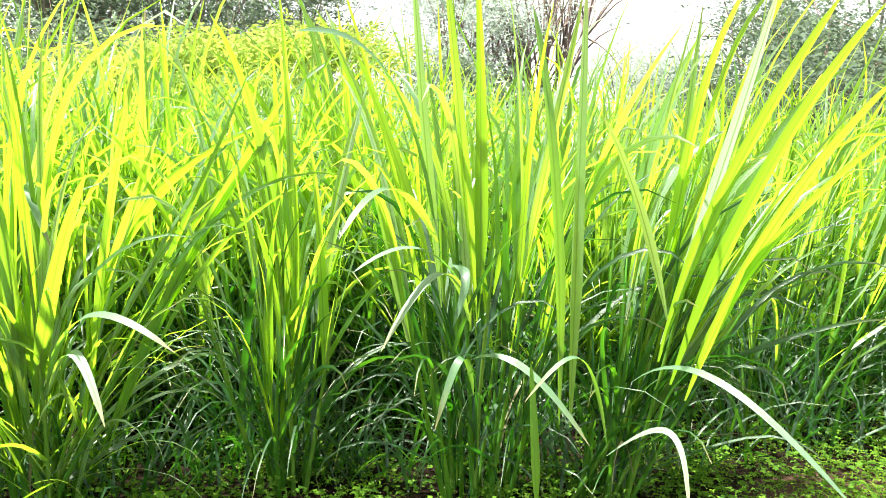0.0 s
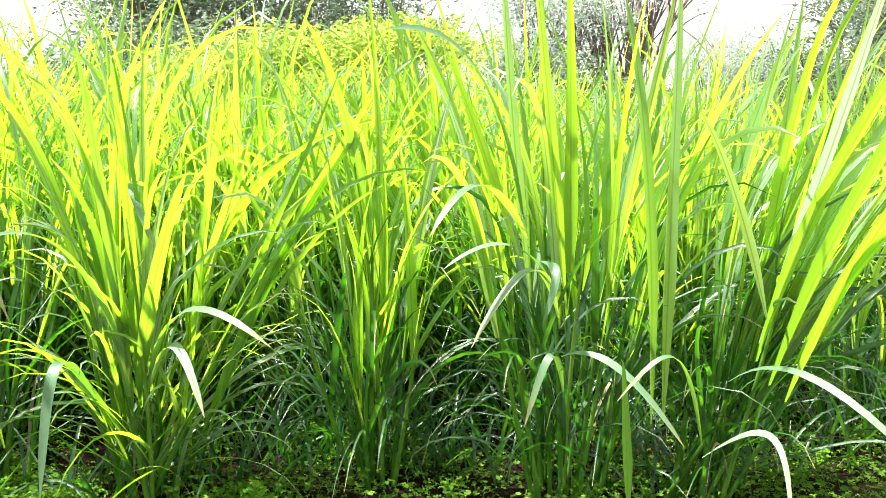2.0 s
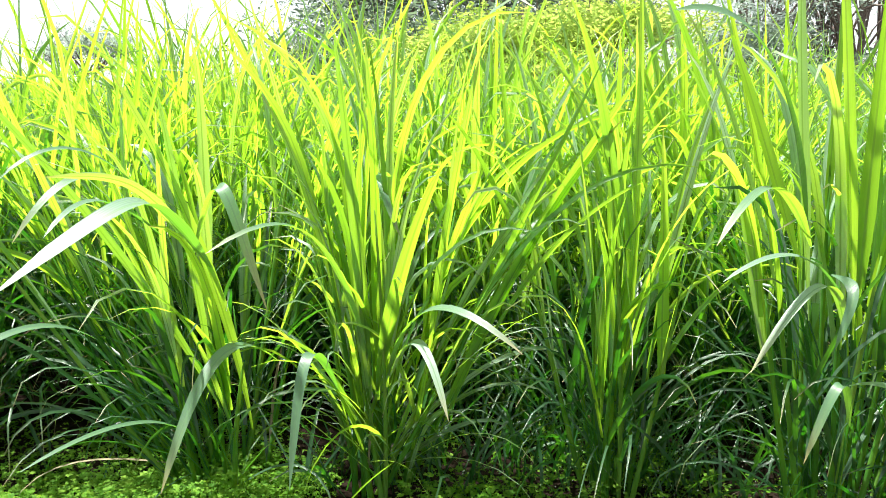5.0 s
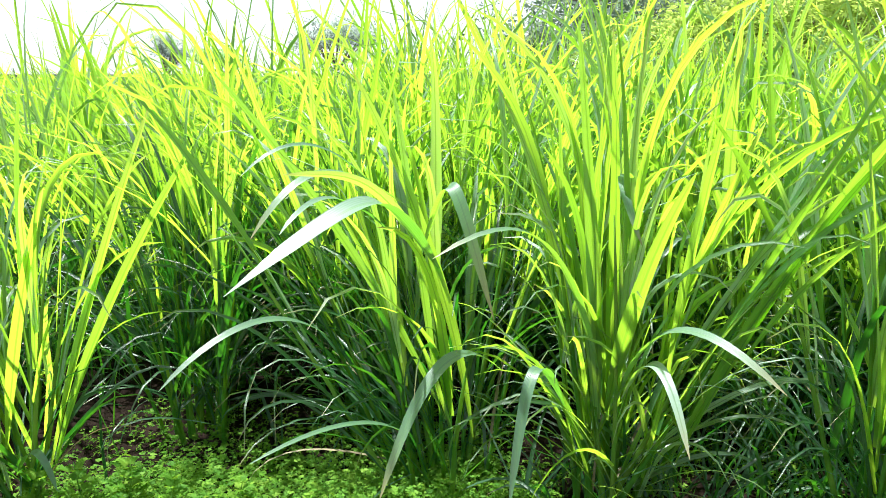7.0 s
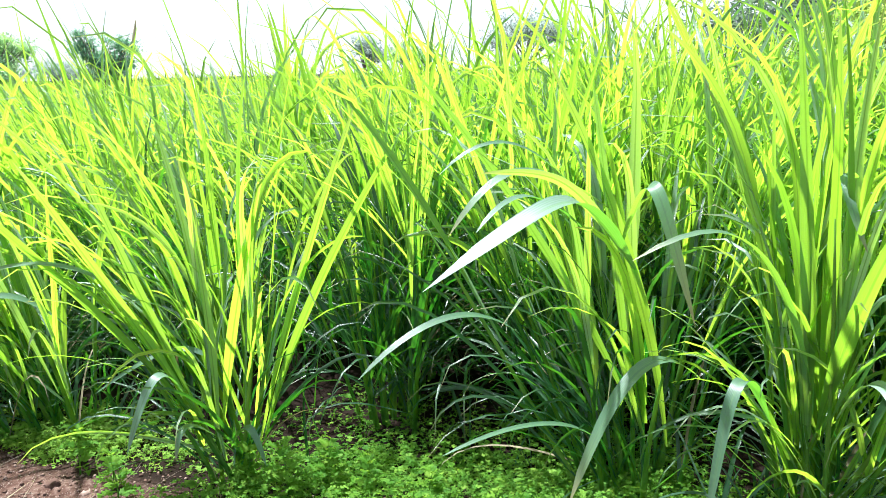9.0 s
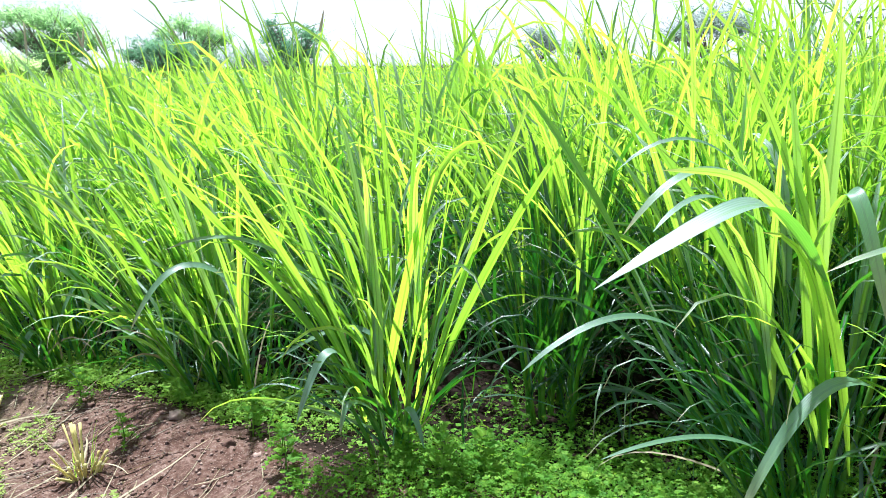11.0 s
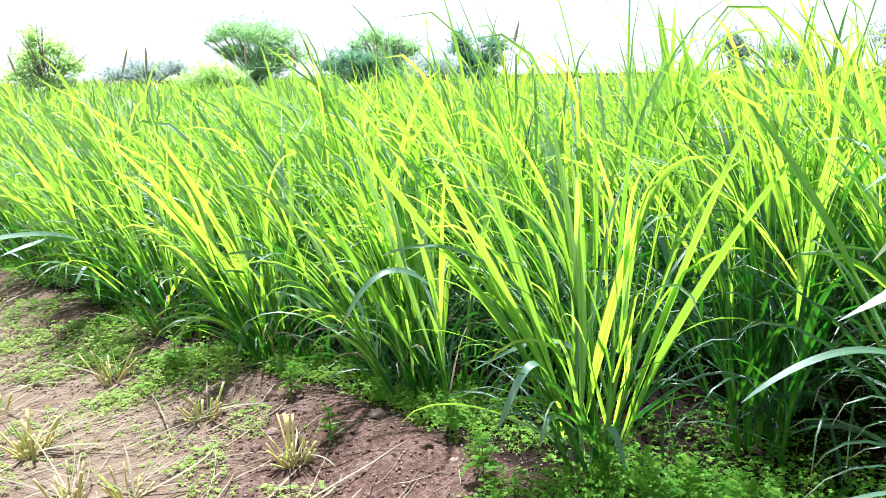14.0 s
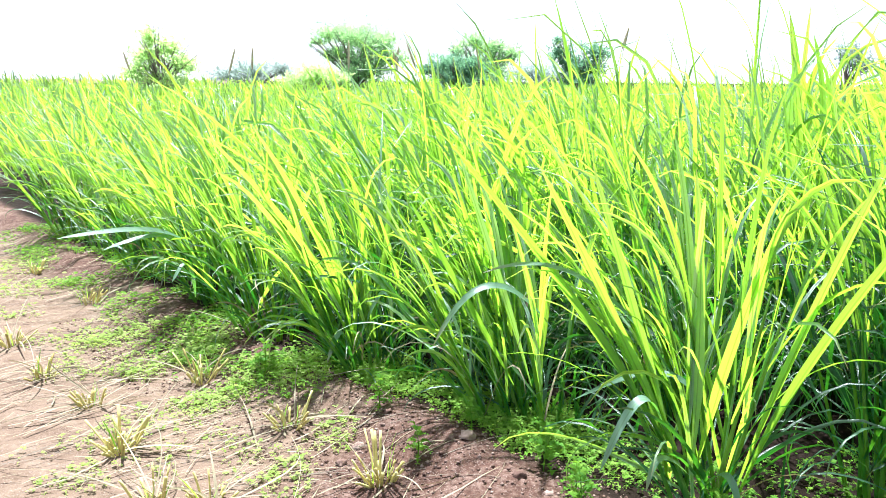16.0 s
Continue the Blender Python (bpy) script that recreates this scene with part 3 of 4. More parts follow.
inner = [(x, y) for x, y in field_clumps(rng, 2.4, 5.5, 0.42) if -4.6 < x < -0.6 and y > float(edge_y(x)) + 0.75]
grass_stand("grass_field", "dense leafy grass behind the front row", inner, rng, 18, 7, 5, 0.8)


# leaves that stand out
def extra_leaf(key, start, bend, tip, width, sharp, face):
    """A broad leaf of a clump; start, bend and tip are placed to fit the camera's view."""
    if tip[2] > bend[2]:
        start = tuple(a + 0.55 * (a - b) if a > 0.5 else a for a, b in zip(start, bend)) if start[2] > 0.5 else start
    v, f, uv = bent_blade(start, bend, tip, width, sharp, face)
    # leaves whose tip hangs below the bend get the painted sheen
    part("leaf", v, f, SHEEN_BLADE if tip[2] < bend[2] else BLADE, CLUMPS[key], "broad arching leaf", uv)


extra_leaf("c", (0.149, -0.185, 0.887), (0.253, -0.609, 1.226), (0.129, -1.017, 0.998), 0.096, 4.0, -0.24)
extra_leaf("c", (0.112, -0.274, 1.092), (0.098, -0.682, 1.333), (0.059, -0.868, 1.098), 0.043, 1.6, -0.35)
extra_leaf("c", (0.152, -0.244, 1.057), (0.173, -0.546, 1.246), (0.115, -0.806, 1.255), 0.038, 2.2, 1.29)
extra_leaf("c", (0.026, -0.278, 1.016), (0.049, -0.59, 1.236), (0.069, -0.782, 1.096), 0.036, 1.4, -0.24)
extra_leaf("c", (0.064, -0.185, 0.95), (-0.021, -0.519, 1.443), (-0.104, -0.75, 1.228), 0.031, 1.2, -0.47)
extra_leaf("c", (0.1, -0.22, 0.942), (0.317, -0.373, 1.262), (0.472, -0.391, 0.841), 0.050, 4.0, 0.65)
extra_leaf("c", (0.389, -0.207, 0.623), (0.35, -0.471, 0.859), (0.308, -0.694, 0.391), 0.053, 1.3, -0.24)
extra_leaf("c", (0.534, -0.073, 0.497), (0.561, -0.34, 0.81), (0.563, -0.453, 0.326), 0.048, 2.2, 0.00)
extra_leaf("c", (0.113, -0.273, 0.343), (0.124, -0.522, 0.585), (0.039, -0.892, 0.503), 0.030, 1.0, -0.24)
extra_leaf("c", (-0.11, -0.43, 0.70), (-0.17, -0.66, 0.90), (-0.212, -0.973, 0.671), 0.036, 1.0, -0.41)
extra_leaf("c", (0.075, -0.054, 0.556), (-0.06, -0.284, 0.972), (-0.372, -0.604, 1.506), 0.048, 0.8, 1.00)
extra_leaf("c", (0.117, -0.146, 0.63), (0.112, -0.274, 1.058), (0.067, -0.309, 1.457), 0.048, 0.8, -1.71)
extra_leaf("c", (0.208, -0.084, 0.55), (0.193, -0.215, 0.987), (-0.03, -0.39, 1.521), 0.054, 1.0, 0.82)
extra_leaf("b", (-0.004, -0.113, 0.538), (0.031, -0.539, 1.212), (-0.149, -0.825, 1.038), 0.048, 1.5, -0.24)
extra_leaf("b", (0.02, -0.102, 0.598), (0.177, -0.308, 0.94), (0.38, -0.47, 1.256), 0.062, 1.0, -0.29)
extra_leaf("b", (0.049, -0.09, 0.444), (0.293, -0.425, 0.978), (0.641, -0.538, 0.768), 0.046, 1.3, 0.53)
extra_leaf("b", (0.102, -0.177, 0.505), (0.265, -0.329, 0.809), (0.417, -0.49, 0.523), 0.043, 1.5, 0.53)
extra_leaf("b", (0.215, -0.029, 0.516), (0.495, -0.006, 0.969), (0.858, -0.008, 1.513), 0.060, 1.0, -0.94)
extra_leaf("b", (0.231, -0.024, 0.536), (0.521, -0.001, 1.038), (0.813, -0.011, 1.384), 0.041, 1.0, -1.00)
extra_leaf("b", (0.371, 0.016, 0.736), (0.604, -0.036, 1.052), (0.896, -0.107, 1.203), 0.024, 1.0, -1.06)
extra_leaf("b", (0.001, -0.11, 0.673), (-0.001, -0.221, 1.194), (-0.055, -0.246, 1.647), 0.060, 1.0, 1.76)
extra_leaf("b", (0.026, -0.1, 0.674), (0.075, -0.188, 1.195), (0.033, -0.205, 1.615), 0.055, 1.0, 1.24)
extra_leaf("b", (0.186, -0.039, 0.628), (0.244, -0.072, 0.988), (0.346, 0.01, 1.584), 0.050, 1.0, -1.00)
extra_leaf("b", (-0.102, -0.047, 0.796), (-0.014, -0.008, 1.316), (0.124, 0.045, 1.617), 0.043, 1.0, -1.00)
extra_leaf("b", (0.126, -0.007, 0.627), (0.247, -0.019, 0.926), (0.413, 0.027, 1.359), 0.048, 1.0, -0.88)
extra_leaf("b", (0.058, -0.033, 1.161), (0.043, -0.201, 1.245), (0.171, -0.257, 1.012), 0.034, 1.5, 0.12)
extra_leaf("d", (0.133, 0.035, 0.157), (0.153, 0.168, 0.635), (0.308, 0.553, 1.243), 0.055, 1.0, -1.41)
extra_leaf("d", (0.123, 0.017, 0.134), (0.125, 0.218, 0.767), (0.102, 0.535, 1.37), 0.050, 1.0, -1.76)
extra_leaf("d", (0.067, -0.091, 0.242), (0.117, -0.102, 0.802), (0.09, -0.158, 1.243), 0.043, 1.0, 0.12)
extra_leaf("d", (0.076, -0.073, 0.286), (0.196, -0.057, 0.776), (0.299, 0.022, 1.169), 0.053, 1.0, -0.41)
extra_leaf("d", (0.06, -0.105, 0.373), (0.064, -0.096, 0.87), (-0.027, -0.175, 1.339), 0.041, 1.0, 1.59)
extra_leaf("d", (0.049, -0.127, 0.286), (-0.043, -0.349, 0.795), (-0.068, -0.591, 1.245), 0.050, 1.0, 1.06)
extra_leaf("d", (0.037, -0.155, 0.329), (-0.066, -0.414, 0.777), (-0.172, -0.835, 1.287), 0.048, 1.2, 1.18)
extra_leaf("d", (0.041, -0.145, 0.329), (-0.019, -0.285, 0.793), (-0.115, -0.401, 1.24), 0.048, 1.0, 1.29)
extra_leaf("d", (0.045, -0.022, 0.418), (-0.048, -0.1, 0.637), (-0.171, -0.412, 0.43), 0.031, 1.5, -0.59)
extra_leaf("d", (0.07, -0.202, 0.436), (0.161, -0.321, 0.646), (0.139, -0.432, 0.322), 0.043, 1.6, -0.29)
extra_leaf("d", (0.022, -0.068, 0.439), (-0.111, -0.39, 1.026), (-0.057, -0.763, 0.916), 0.034, 1.1, -0.59)
extra_leaf("d", (0.085, -0.055, 0.199), (0.25, -0.064, 0.395), (0.315, -0.049, 0.214), 0.036, 1.6, 0.35)
extra_leaf("d", (0.112, -0.113, 0.265), (0.154, -0.261, 0.414), (0.191, -0.3, 0.273), 0.031, 1.6, -0.53)
extra_leaf("a", (-0.181, -0.195, 0.96), (-0.287, -0.497, 1.726), (-0.572, -0.728, 1.647), 0.060, 1.1, -0.88)
extra_leaf("a", (-0.204, -0.295, 1.107), (-0.345, -0.35, 1.376), (-0.444, -0.408, 1.618), 0.048, 1.0, 0.59)
extra_leaf("a", (-0.164, -0.245, 1.026), (-0.25, -0.296, 1.432), (-0.284, -0.297, 1.88), 0.055, 1.0, -1.47)
extra_leaf("a", (-0.042, -0.249, 1.031), (-0.136, -0.296, 1.524), (-0.184, -0.295, 1.884), 0.060, 1.0, -1.41)
extra_leaf("a", (-0.183, -0.295, 1.033), (-0.323, -0.699, 1.343), (-0.438, -0.86, 1.118), 0.046, 1.4, -0.06)
extra_leaf("a", (-0.071, -0.298, 0.771), (-0.152, -0.546, 1.121), (-0.334, -0.7, 0.777), 0.043, 1.3, -0.06)
extra_leaf("a", (-0.108, -0.397, 0.923), (-0.243, -0.596, 1.132), (-0.416, -0.707, 1.003), 0.031, 1.2, -0.29)
extra_leaf("a", (-0.052, -0.399, 0.553), (-0.093, -0.497, 0.784), (-0.174, -0.545, 0.487), 0.038, 2.0, -0.12)
extra_leaf("a", (-0.137, -0.396, 0.977), (-0.073, -0.498, 0.979), (-0.13, -0.546, 0.81), 0.036, 2.2, 0.65)
extra_leaf("h", (0.147, 0.094, 0.503), (0.168, -0.206, 0.88), (0.227, -0.423, 0.482), 0.043, 1.2, -0.76)
extra_leaf("h", (0.103, -0.053, 0.244), (0.049, -0.285, 0.665), (-0.084, -0.471, 1.017), 0.048, 1.0, 1.35)
extra_leaf("h", (0.124, 0.019, 0.243), (0.081, -0.139, 0.761), (-0.05, -0.271, 1.219), 0.048, 1.0, 1.41)
extra_leaf("g", (0.074, -0.06, 0.158), (0.067, -0.194, 0.769), (0.068, -0.532, 1.303), 0.055, 1.0, 1.06)
extra_leaf("g", (0.076, -0.031, 0.156), (0.065, -0.24, 0.714), (-0.014, -0.773, 1.281), 0.050, 1.2, 1.24)
extra_leaf("g", (0.124, -0.062, 0.205), (0.189, 0.099, 0.654), (0.24, 0.106, 0.358), 0.041, 1.4, 1.06)
extra_leaf("g", (0.122, -0.093, 0.177), (0.169, -0.141, 0.377), (0.216, -0.214, 0.16), 0.038, 1.6, -0.59)
extra_leaf("g", (0.078, -0.015, 0.186), (-0.002, 0.188, 0.792), (-0.012, 0.097, 1.279), 0.048, 1.0, 0.12)
extra_leaf("k", (0.005, -0.398, 0.561), (0.182, -0.577, 0.734), (0.482, -1.005, 0.714), 0.055, 1.6, -0.65)
extra_leaf("k", (0.007, -0.416, 0.529), (0.175, -0.535, 0.71), (0.335, -0.835, 0.616), 0.048, 1.6, -0.53)
extra_leaf("k", (-0.043, -0.421, 0.247), (0.058, -0.423, 0.573), (0.172, -0.516, 0.389), 0.041, 1.4, -0.29)
extra_leaf("t", (0.288, -0.007, 0.835), (0.235, -0.09, 1.319), (0.192, -0.159, 1.81), 0.060, 1.0, 1.00)
extra_leaf("t", (0.279, -0.021, 0.928), (0.324, 0.046, 1.287), (0.25, -0.067, 1.728), 0.053, 1.0, 1.00)
extra_leaf("t", (0.372, 0.116, 0.867), (0.299, 0.009, 1.288), (0.204, -0.139, 1.639), 0.055, 1.0, 1.00)
extra_leaf("t", (0.22, -0.114, 1.23), (0.249, -0.162, 1.409), (0.256, -0.15, 1.595), 0.060, 1.0, 1.12)
extra_leaf("s", (-0.004, -0.42, 0.62), (0.151, -0.571, 0.834), (0.435, -1.028, 0.495), 0.028, 1.2, 0.88)
extra_leaf("s", (-0.115, -0.598, 0.476), (-0.226, -0.748, 0.899), (-0.398, -0.801, 0.678), 0.028, 1.8, -0.24)
extra_leaf("s", (-0.533, -0.439, 0.685), (-0.394, -0.55, 0.793), (-0.185, -0.685, 0.506), 0.028, 1.1, 0.94)
extra_leaf("s", (-0.322, -0.61, 0.254), (-0.347, -0.657, 0.51), (-0.369, -0.654, 0.749), 0.043, 1.0, 0.06)
extra_leaf("s", (0.071, -0.44, 0.89), (0.15, -0.518, 1.241), (0.428, -0.685, 1.828), 0.072, 1.0, -0.71)
extra_leaf("s", (0.112, -0.453, 0.894), (0.255, -0.609, 1.382), (0.473, -0.82, 1.779), 0.072, 1.0, -0.59)
extra_leaf("s", (0.159, -0.468, 0.808), (0.264, -0.666, 1.225), (0.464, -0.929, 1.589), 0.055, 1.0, -0.59)
extra_leaf("s", (0.171, -0.472, 0.864), (0.268, -0.668, 1.176), (0.476, -0.936, 1.46), 0.036, 1.0, -0.71)
extra_leaf("s", (0.074, -0.441, 0.964), (0.203, -0.536, 1.345), (0.296, -0.572, 1.858), 0.062, 1.0, 1.18)
extra_leaf("s", (-0.219, -0.322, 0.758), (-0.26, -0.366, 1.358), (-0.38, -0.35, 1.806), 0.062, 1.0, -1.35)
extra_leaf("s", (-0.182, -0.329, 0.761), (-0.211, -0.374, 1.36), (-0.221, -0.373, 1.875), 0.060, 1.0, -0.18)
extra_leaf("s", (0.073, -0.493, 1.009), (-0.069, -0.558, 1.304), (-0.189, -0.582, 1.472), 0.043, 1.0, 0.53)
extra_leaf("s", (-0.124, -0.647, 0.46), (0.049, -0.8, 0.696), (0.034, -0.954, 0.429), 0.024, 1.6, 1.06)


# ---- undergrowth, weeds, stubble and litter ----


def scatter(rng, n, x0, x1, d0, d1):
    """Places by x and by distance from the field's border."""
    x = rng.uniform(x0, x1, n)
    return x, edge_y(x) + rng.uniform(d0, d1, n)


def undergrowth(rng):
    x, y = scatter(rng, 7500, -9.0, 2.8, 0.0, 2.3)
    keep = ~((x > -4.0) & (x < -2.0) & (rng.rand(len(x)) < 0.93)) & ((x > -2.0) | (y > edge_y(x) + 0.2))
    x, y = x[keep], y[keep]
    m = len(x)
    p = np.stack([x, y, soil_height(x, y), rng.uniform(0, 6.28, m), rng.uniform(0.1, 0.7, m), rng.uniform(0.3, 1.9, m), rng.uniform(1.2, 2.4, m),
                  rng.uniform(0.25, 0.72, m), rng.uniform(0.008, 0.019, m), rng.normal(0, 0.5, m), rng.normal(0, 0.5, m)], 1)
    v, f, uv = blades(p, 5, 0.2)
    # undergrowth uses the darkened blade, its shade being part of the colour
    return tagged(new("undergrowth", mesh_of("undergrowth", v, f, SHADED_BLADE, uv)), "thin dark green grass under the tall clumps", "grass", kind="stuff")


undergrowth(np.random.RandomState(8))


def frond(rng, n, base, az, tilt, size, k=3):
    """Lobed weed leaves: pairs of pointed lobes along a drooping midrib. Returns verts and faces."""
    u = np.linspace(0.3, 1.0, k)[None, :]
    ang = tilt[:, None] + 0.7 * u ** 2
    d = np.stack([np.sin(ang) * np.cos(az[:, None]), np.sin(ang) * np.sin(az[:, None]), np.cos(ang)], -1)
    c = base[:, None] + d * (size[:, None] * u)[..., None]
    side = np.stack([-np.sin(az), np.cos(az), 0 * az], -1)[:, None].repeat(k, 1)
    pts = [c]
    for sgn in (-1, 1):
        w = (size[:, None] * 0.36 * (1.15 - 0.6 * u) * rng.uniform(0.75, 1.25, (n, k)))[..., None]
        pts += [c + side * sgn * w * 0.55 - d * w * 0.10, c + side * sgn * w + d * w * 0.55, c + side * sgn * w * 0.42 + d * w * 0.62]
    v = np.stack(pts, 2).reshape(-1, 3)
    i = (np.arange(n)[:, None] * k + np.arange(k)[None, :]).ravel() * 7
    quads = np.concatenate([np.stack([i, i + 1, i + 2, i + 3], 1), np.stack([i, i + 4, i + 5, i + 6], 1)])
    j = (np.arange(n)[:, None] * k + np.arange(k - 1)[None, :]).ravel() * 7
    web = np.stack([j, j + 3, j + 7, j + 6], 1)
    return v, np.concatenate([quads, web])


def weed_mesh(rng, x, y, height, radius, leaves):
    n = len(x)
    m = n * leaves
    px, py, hh, rr = (np.repeat(c, leaves) for c in (x, y, height, radius))
    r = rr * np.sqrt(rng.rand(m)) * 0.8
    a = rng.uniform(0, 6.28, m)
    z = np.repeat(soil_height(x, y), leaves) + hh * rng.uniform(0.1, 1.0, m) * (1 - 0.5 * (r / rr))
    base = np.stack([px + r * np.cos(a), py + r * np.sin(a), z], 1)
    return frond(rng, m, base, a + rng.normal(0, 0.6, m), rng.uniform(0.5, 1.35, m), rng.uniform(0.016, 0.042, m) * (0.7 + 0.3 * rr / 0.1))


def weed_carpet(label, rng, n, x0, x1, d0, d1, h0, h1, leaves=11, mat=None, gap=-0.22, wave=2.1):
    x, y = scatter(rng, n, x0, x1, d0, d1)
    keep = np.array([noise.noise((a * wave, b * wave, 2.7)) for a, b in zip(x, y)]) > gap
    for a, b, r in BARE:
        keep &= (x - a) ** 2 + (y - b) ** 2 > r * r * (0.6 + 0.8 * rng.rand(len(x)))
    x, y = x[keep], y[keep]
    v, f = weed_mesh(rng, x, y, rng.uniform(h0, h1, len(x)), rng.uniform(0.05, 0.12, len(x)), leaves)
    return tagged(new("weeds", mesh_of("weeds", v, f, mat or WEED, smooth=False)), label, "weeds", kind="stuff")


# crumbly ridge left bare
BARE = [(-3.62, 0.66, 0.27), (-3.95, 0.42, 0.25), (-3.35, 0.86, 0.2), (-4.35, 0.6, 0.16), (-3.42, 1.12, 0.2), (-3.70, 0.95, 0.2), (-3.5, 1.22, 0.15), (-3.3, 1.2, 0.13), (-4.0, 0.68, 0.2), (-4.2, 0.5, 0.15), (-3.75, 0.3, 0.2)]
wr = np.random.RandomState(14)
weed_carpet("low green weeds carpeting the ground between clumps", wr, 760, -3.15, -1.2, -0.42, 0.75, 0.03, 0.15)
weed_carpet("lime green weeds in the sun on the furrow", wr, 700, -5.4, -3.2, -0.38, 0.5, 0.02, 0.10, 11, LIME_WEED)
weed_carpet("sparse green weeds along the field border", wr, 850, -9.5, -4.6, -0.75, 0.1, 0.01, 0.07, 11)
weed_carpet("yellowish creeping weeds matted over the dug soil", wr, 1100, -5.9, -3.7, -1.05, -0.3, 0.01, 0.07, 10, PALE_WEED, -0.15, 2.6)
weed_carpet("patchy pale weeds on the trodden soil", wr, 850, -8.5, -3.4, -1.9, -0.5, 0.005, 0.04, 9, PALE_WEED, -0.02, 1.7)
weed_carpet("bright lime weeds on the soil of the border", wr, 380, -5.2, -3.95, -0.22, 0.42, 0.03, 0.10, 11, LIME_WEED, -0.9)
weed_carpet("lime weeds matted beside the trodden path", wr, 420, -6.3, -4.5, -0.5, 0.1, 0.01, 0.06, 10, LIME_WEED, -0.3)
weed_carpet("leafy weeds hiding the soil between two clumps", wr, 560, -3.3, -1.9, -0.62, 0.45, 0.05, 0.17, 11, None, -0.8)
weed_carpet("dark low weeds in the shade of the grass", wr, 300, -3.7, -2.2, 0.1, 1.2, 0.02, 0.11, 9, None, -0.8)
weed_carpet("fine weeds below the front clumps", wr, 620, -1.5, 3.0, -0.6, 0.9, 0.04, 0.18)
weed_carpet("fine weeds at the foot of the grass", wr, 650, -1.6, 2.6, -0.5, 0.4, 0.03, 0.16, 9, None, -0.3)
weed_carpet("fine green weeds over the ground", wr, 800, 0.1, 2.4, -1.5, -0.3, 0.05, 0.20, 9, None, -0.6)


def white_flowers(rng):
    x, y = scatter(rng, 420, -1.2, 2.4, -0.25, 0.7)
    z = soil_height(x, y) + rng.uniform(0.06, 0.18, len(x))
    bits = []
    for a, b, c in zip(x, y, z):
        r = rng.uniform(0.0016, 0.003)
        bits.append((np.array([(a - r, b, c), (a, b - r, c), (a + r, b, c), (a, b + r, c), (a, b, c + r)]), [[0, 1, 4], [1, 2, 4], [2, 3, 4], [3, 0, 4], [3, 2, 1, 0]]))
    v, f = joined(bits)
    return tagged(new("weed_flowers", mesh_of("weed_flowers", v, f, PETAL)), "tiny white weed flowers", "flowers", kind="stuff")


PETAL = plain_material("petal", [(0.2, (0.6, 0.62, 0.55)), (0.9, (0.8, 0.82, 0.76))], 30, 0.7, 0.0)
white_flowers(np.random.RandomState(3))


def tall_weed(x, y, height, seed, label):
    """A feathery weed with a straight stalk and tiers of lobed leaves."""
    rng = np.random.RandomState(seed)
    base = root("tall_weed", x, y, ground_z(x, y))
    line = np.array([(0.012 * math.sin(3 * u + seed) * u, 0.012 * math.cos(2 * u + seed) * u, u * height - 0.01) for u in np.linspace(0, 1, 7)])
    v, f = tube(line, np.linspace(0.0035, 0.0012, 7), 5)
    part("stalk", v, f, STEM, base)
    n = 16
    for i in range(n):
        u = 0.25 + 0.75 * i / (n - 1)
        a = 2.4 * i + rng.uniform(-0.3, 0.3)
        v, f = frond(rng, 1, line[min(6, int(u * 6))][None], np.array([a]), 0.5 + 0.5 * (1 - u) + rng.uniform(-0.1, 0.3, 1), np.array([0.09]) * (1.15 - 0.6 * u) * height / 0.22, 5)
        part("leaf", v, f, WEED, base, smooth=False)
    return tagged(base, label, "weed", "feathery weeds")


for i, (x, y, h) in enumerate(((-3.72, 0.98, 0.22), (-3.32, 0.98, 0.20), (-2.95, 1.42, 0.24), (-3.02, 1.62, 0.20), (-4.35, 0.42, 0.16), (-2.75, 1.60, 0.18), (-4.9, -0.1, 0.2), (-3.9, 0.52, 0.14), (-1.2, 2.38, 0.18), (-0.55, 2.55, 0.14), (-2.88, 1.55, 0.22), (-2.6, 1.75, 0.16), (-3.12, 1.36, 0.2), (-3.48, 1.02, 0.16), (-4.1, 0.78, 0.14))):
    tall_weed(x, y, h, 100 + i, "bright green feathery weed growing on brown soil")


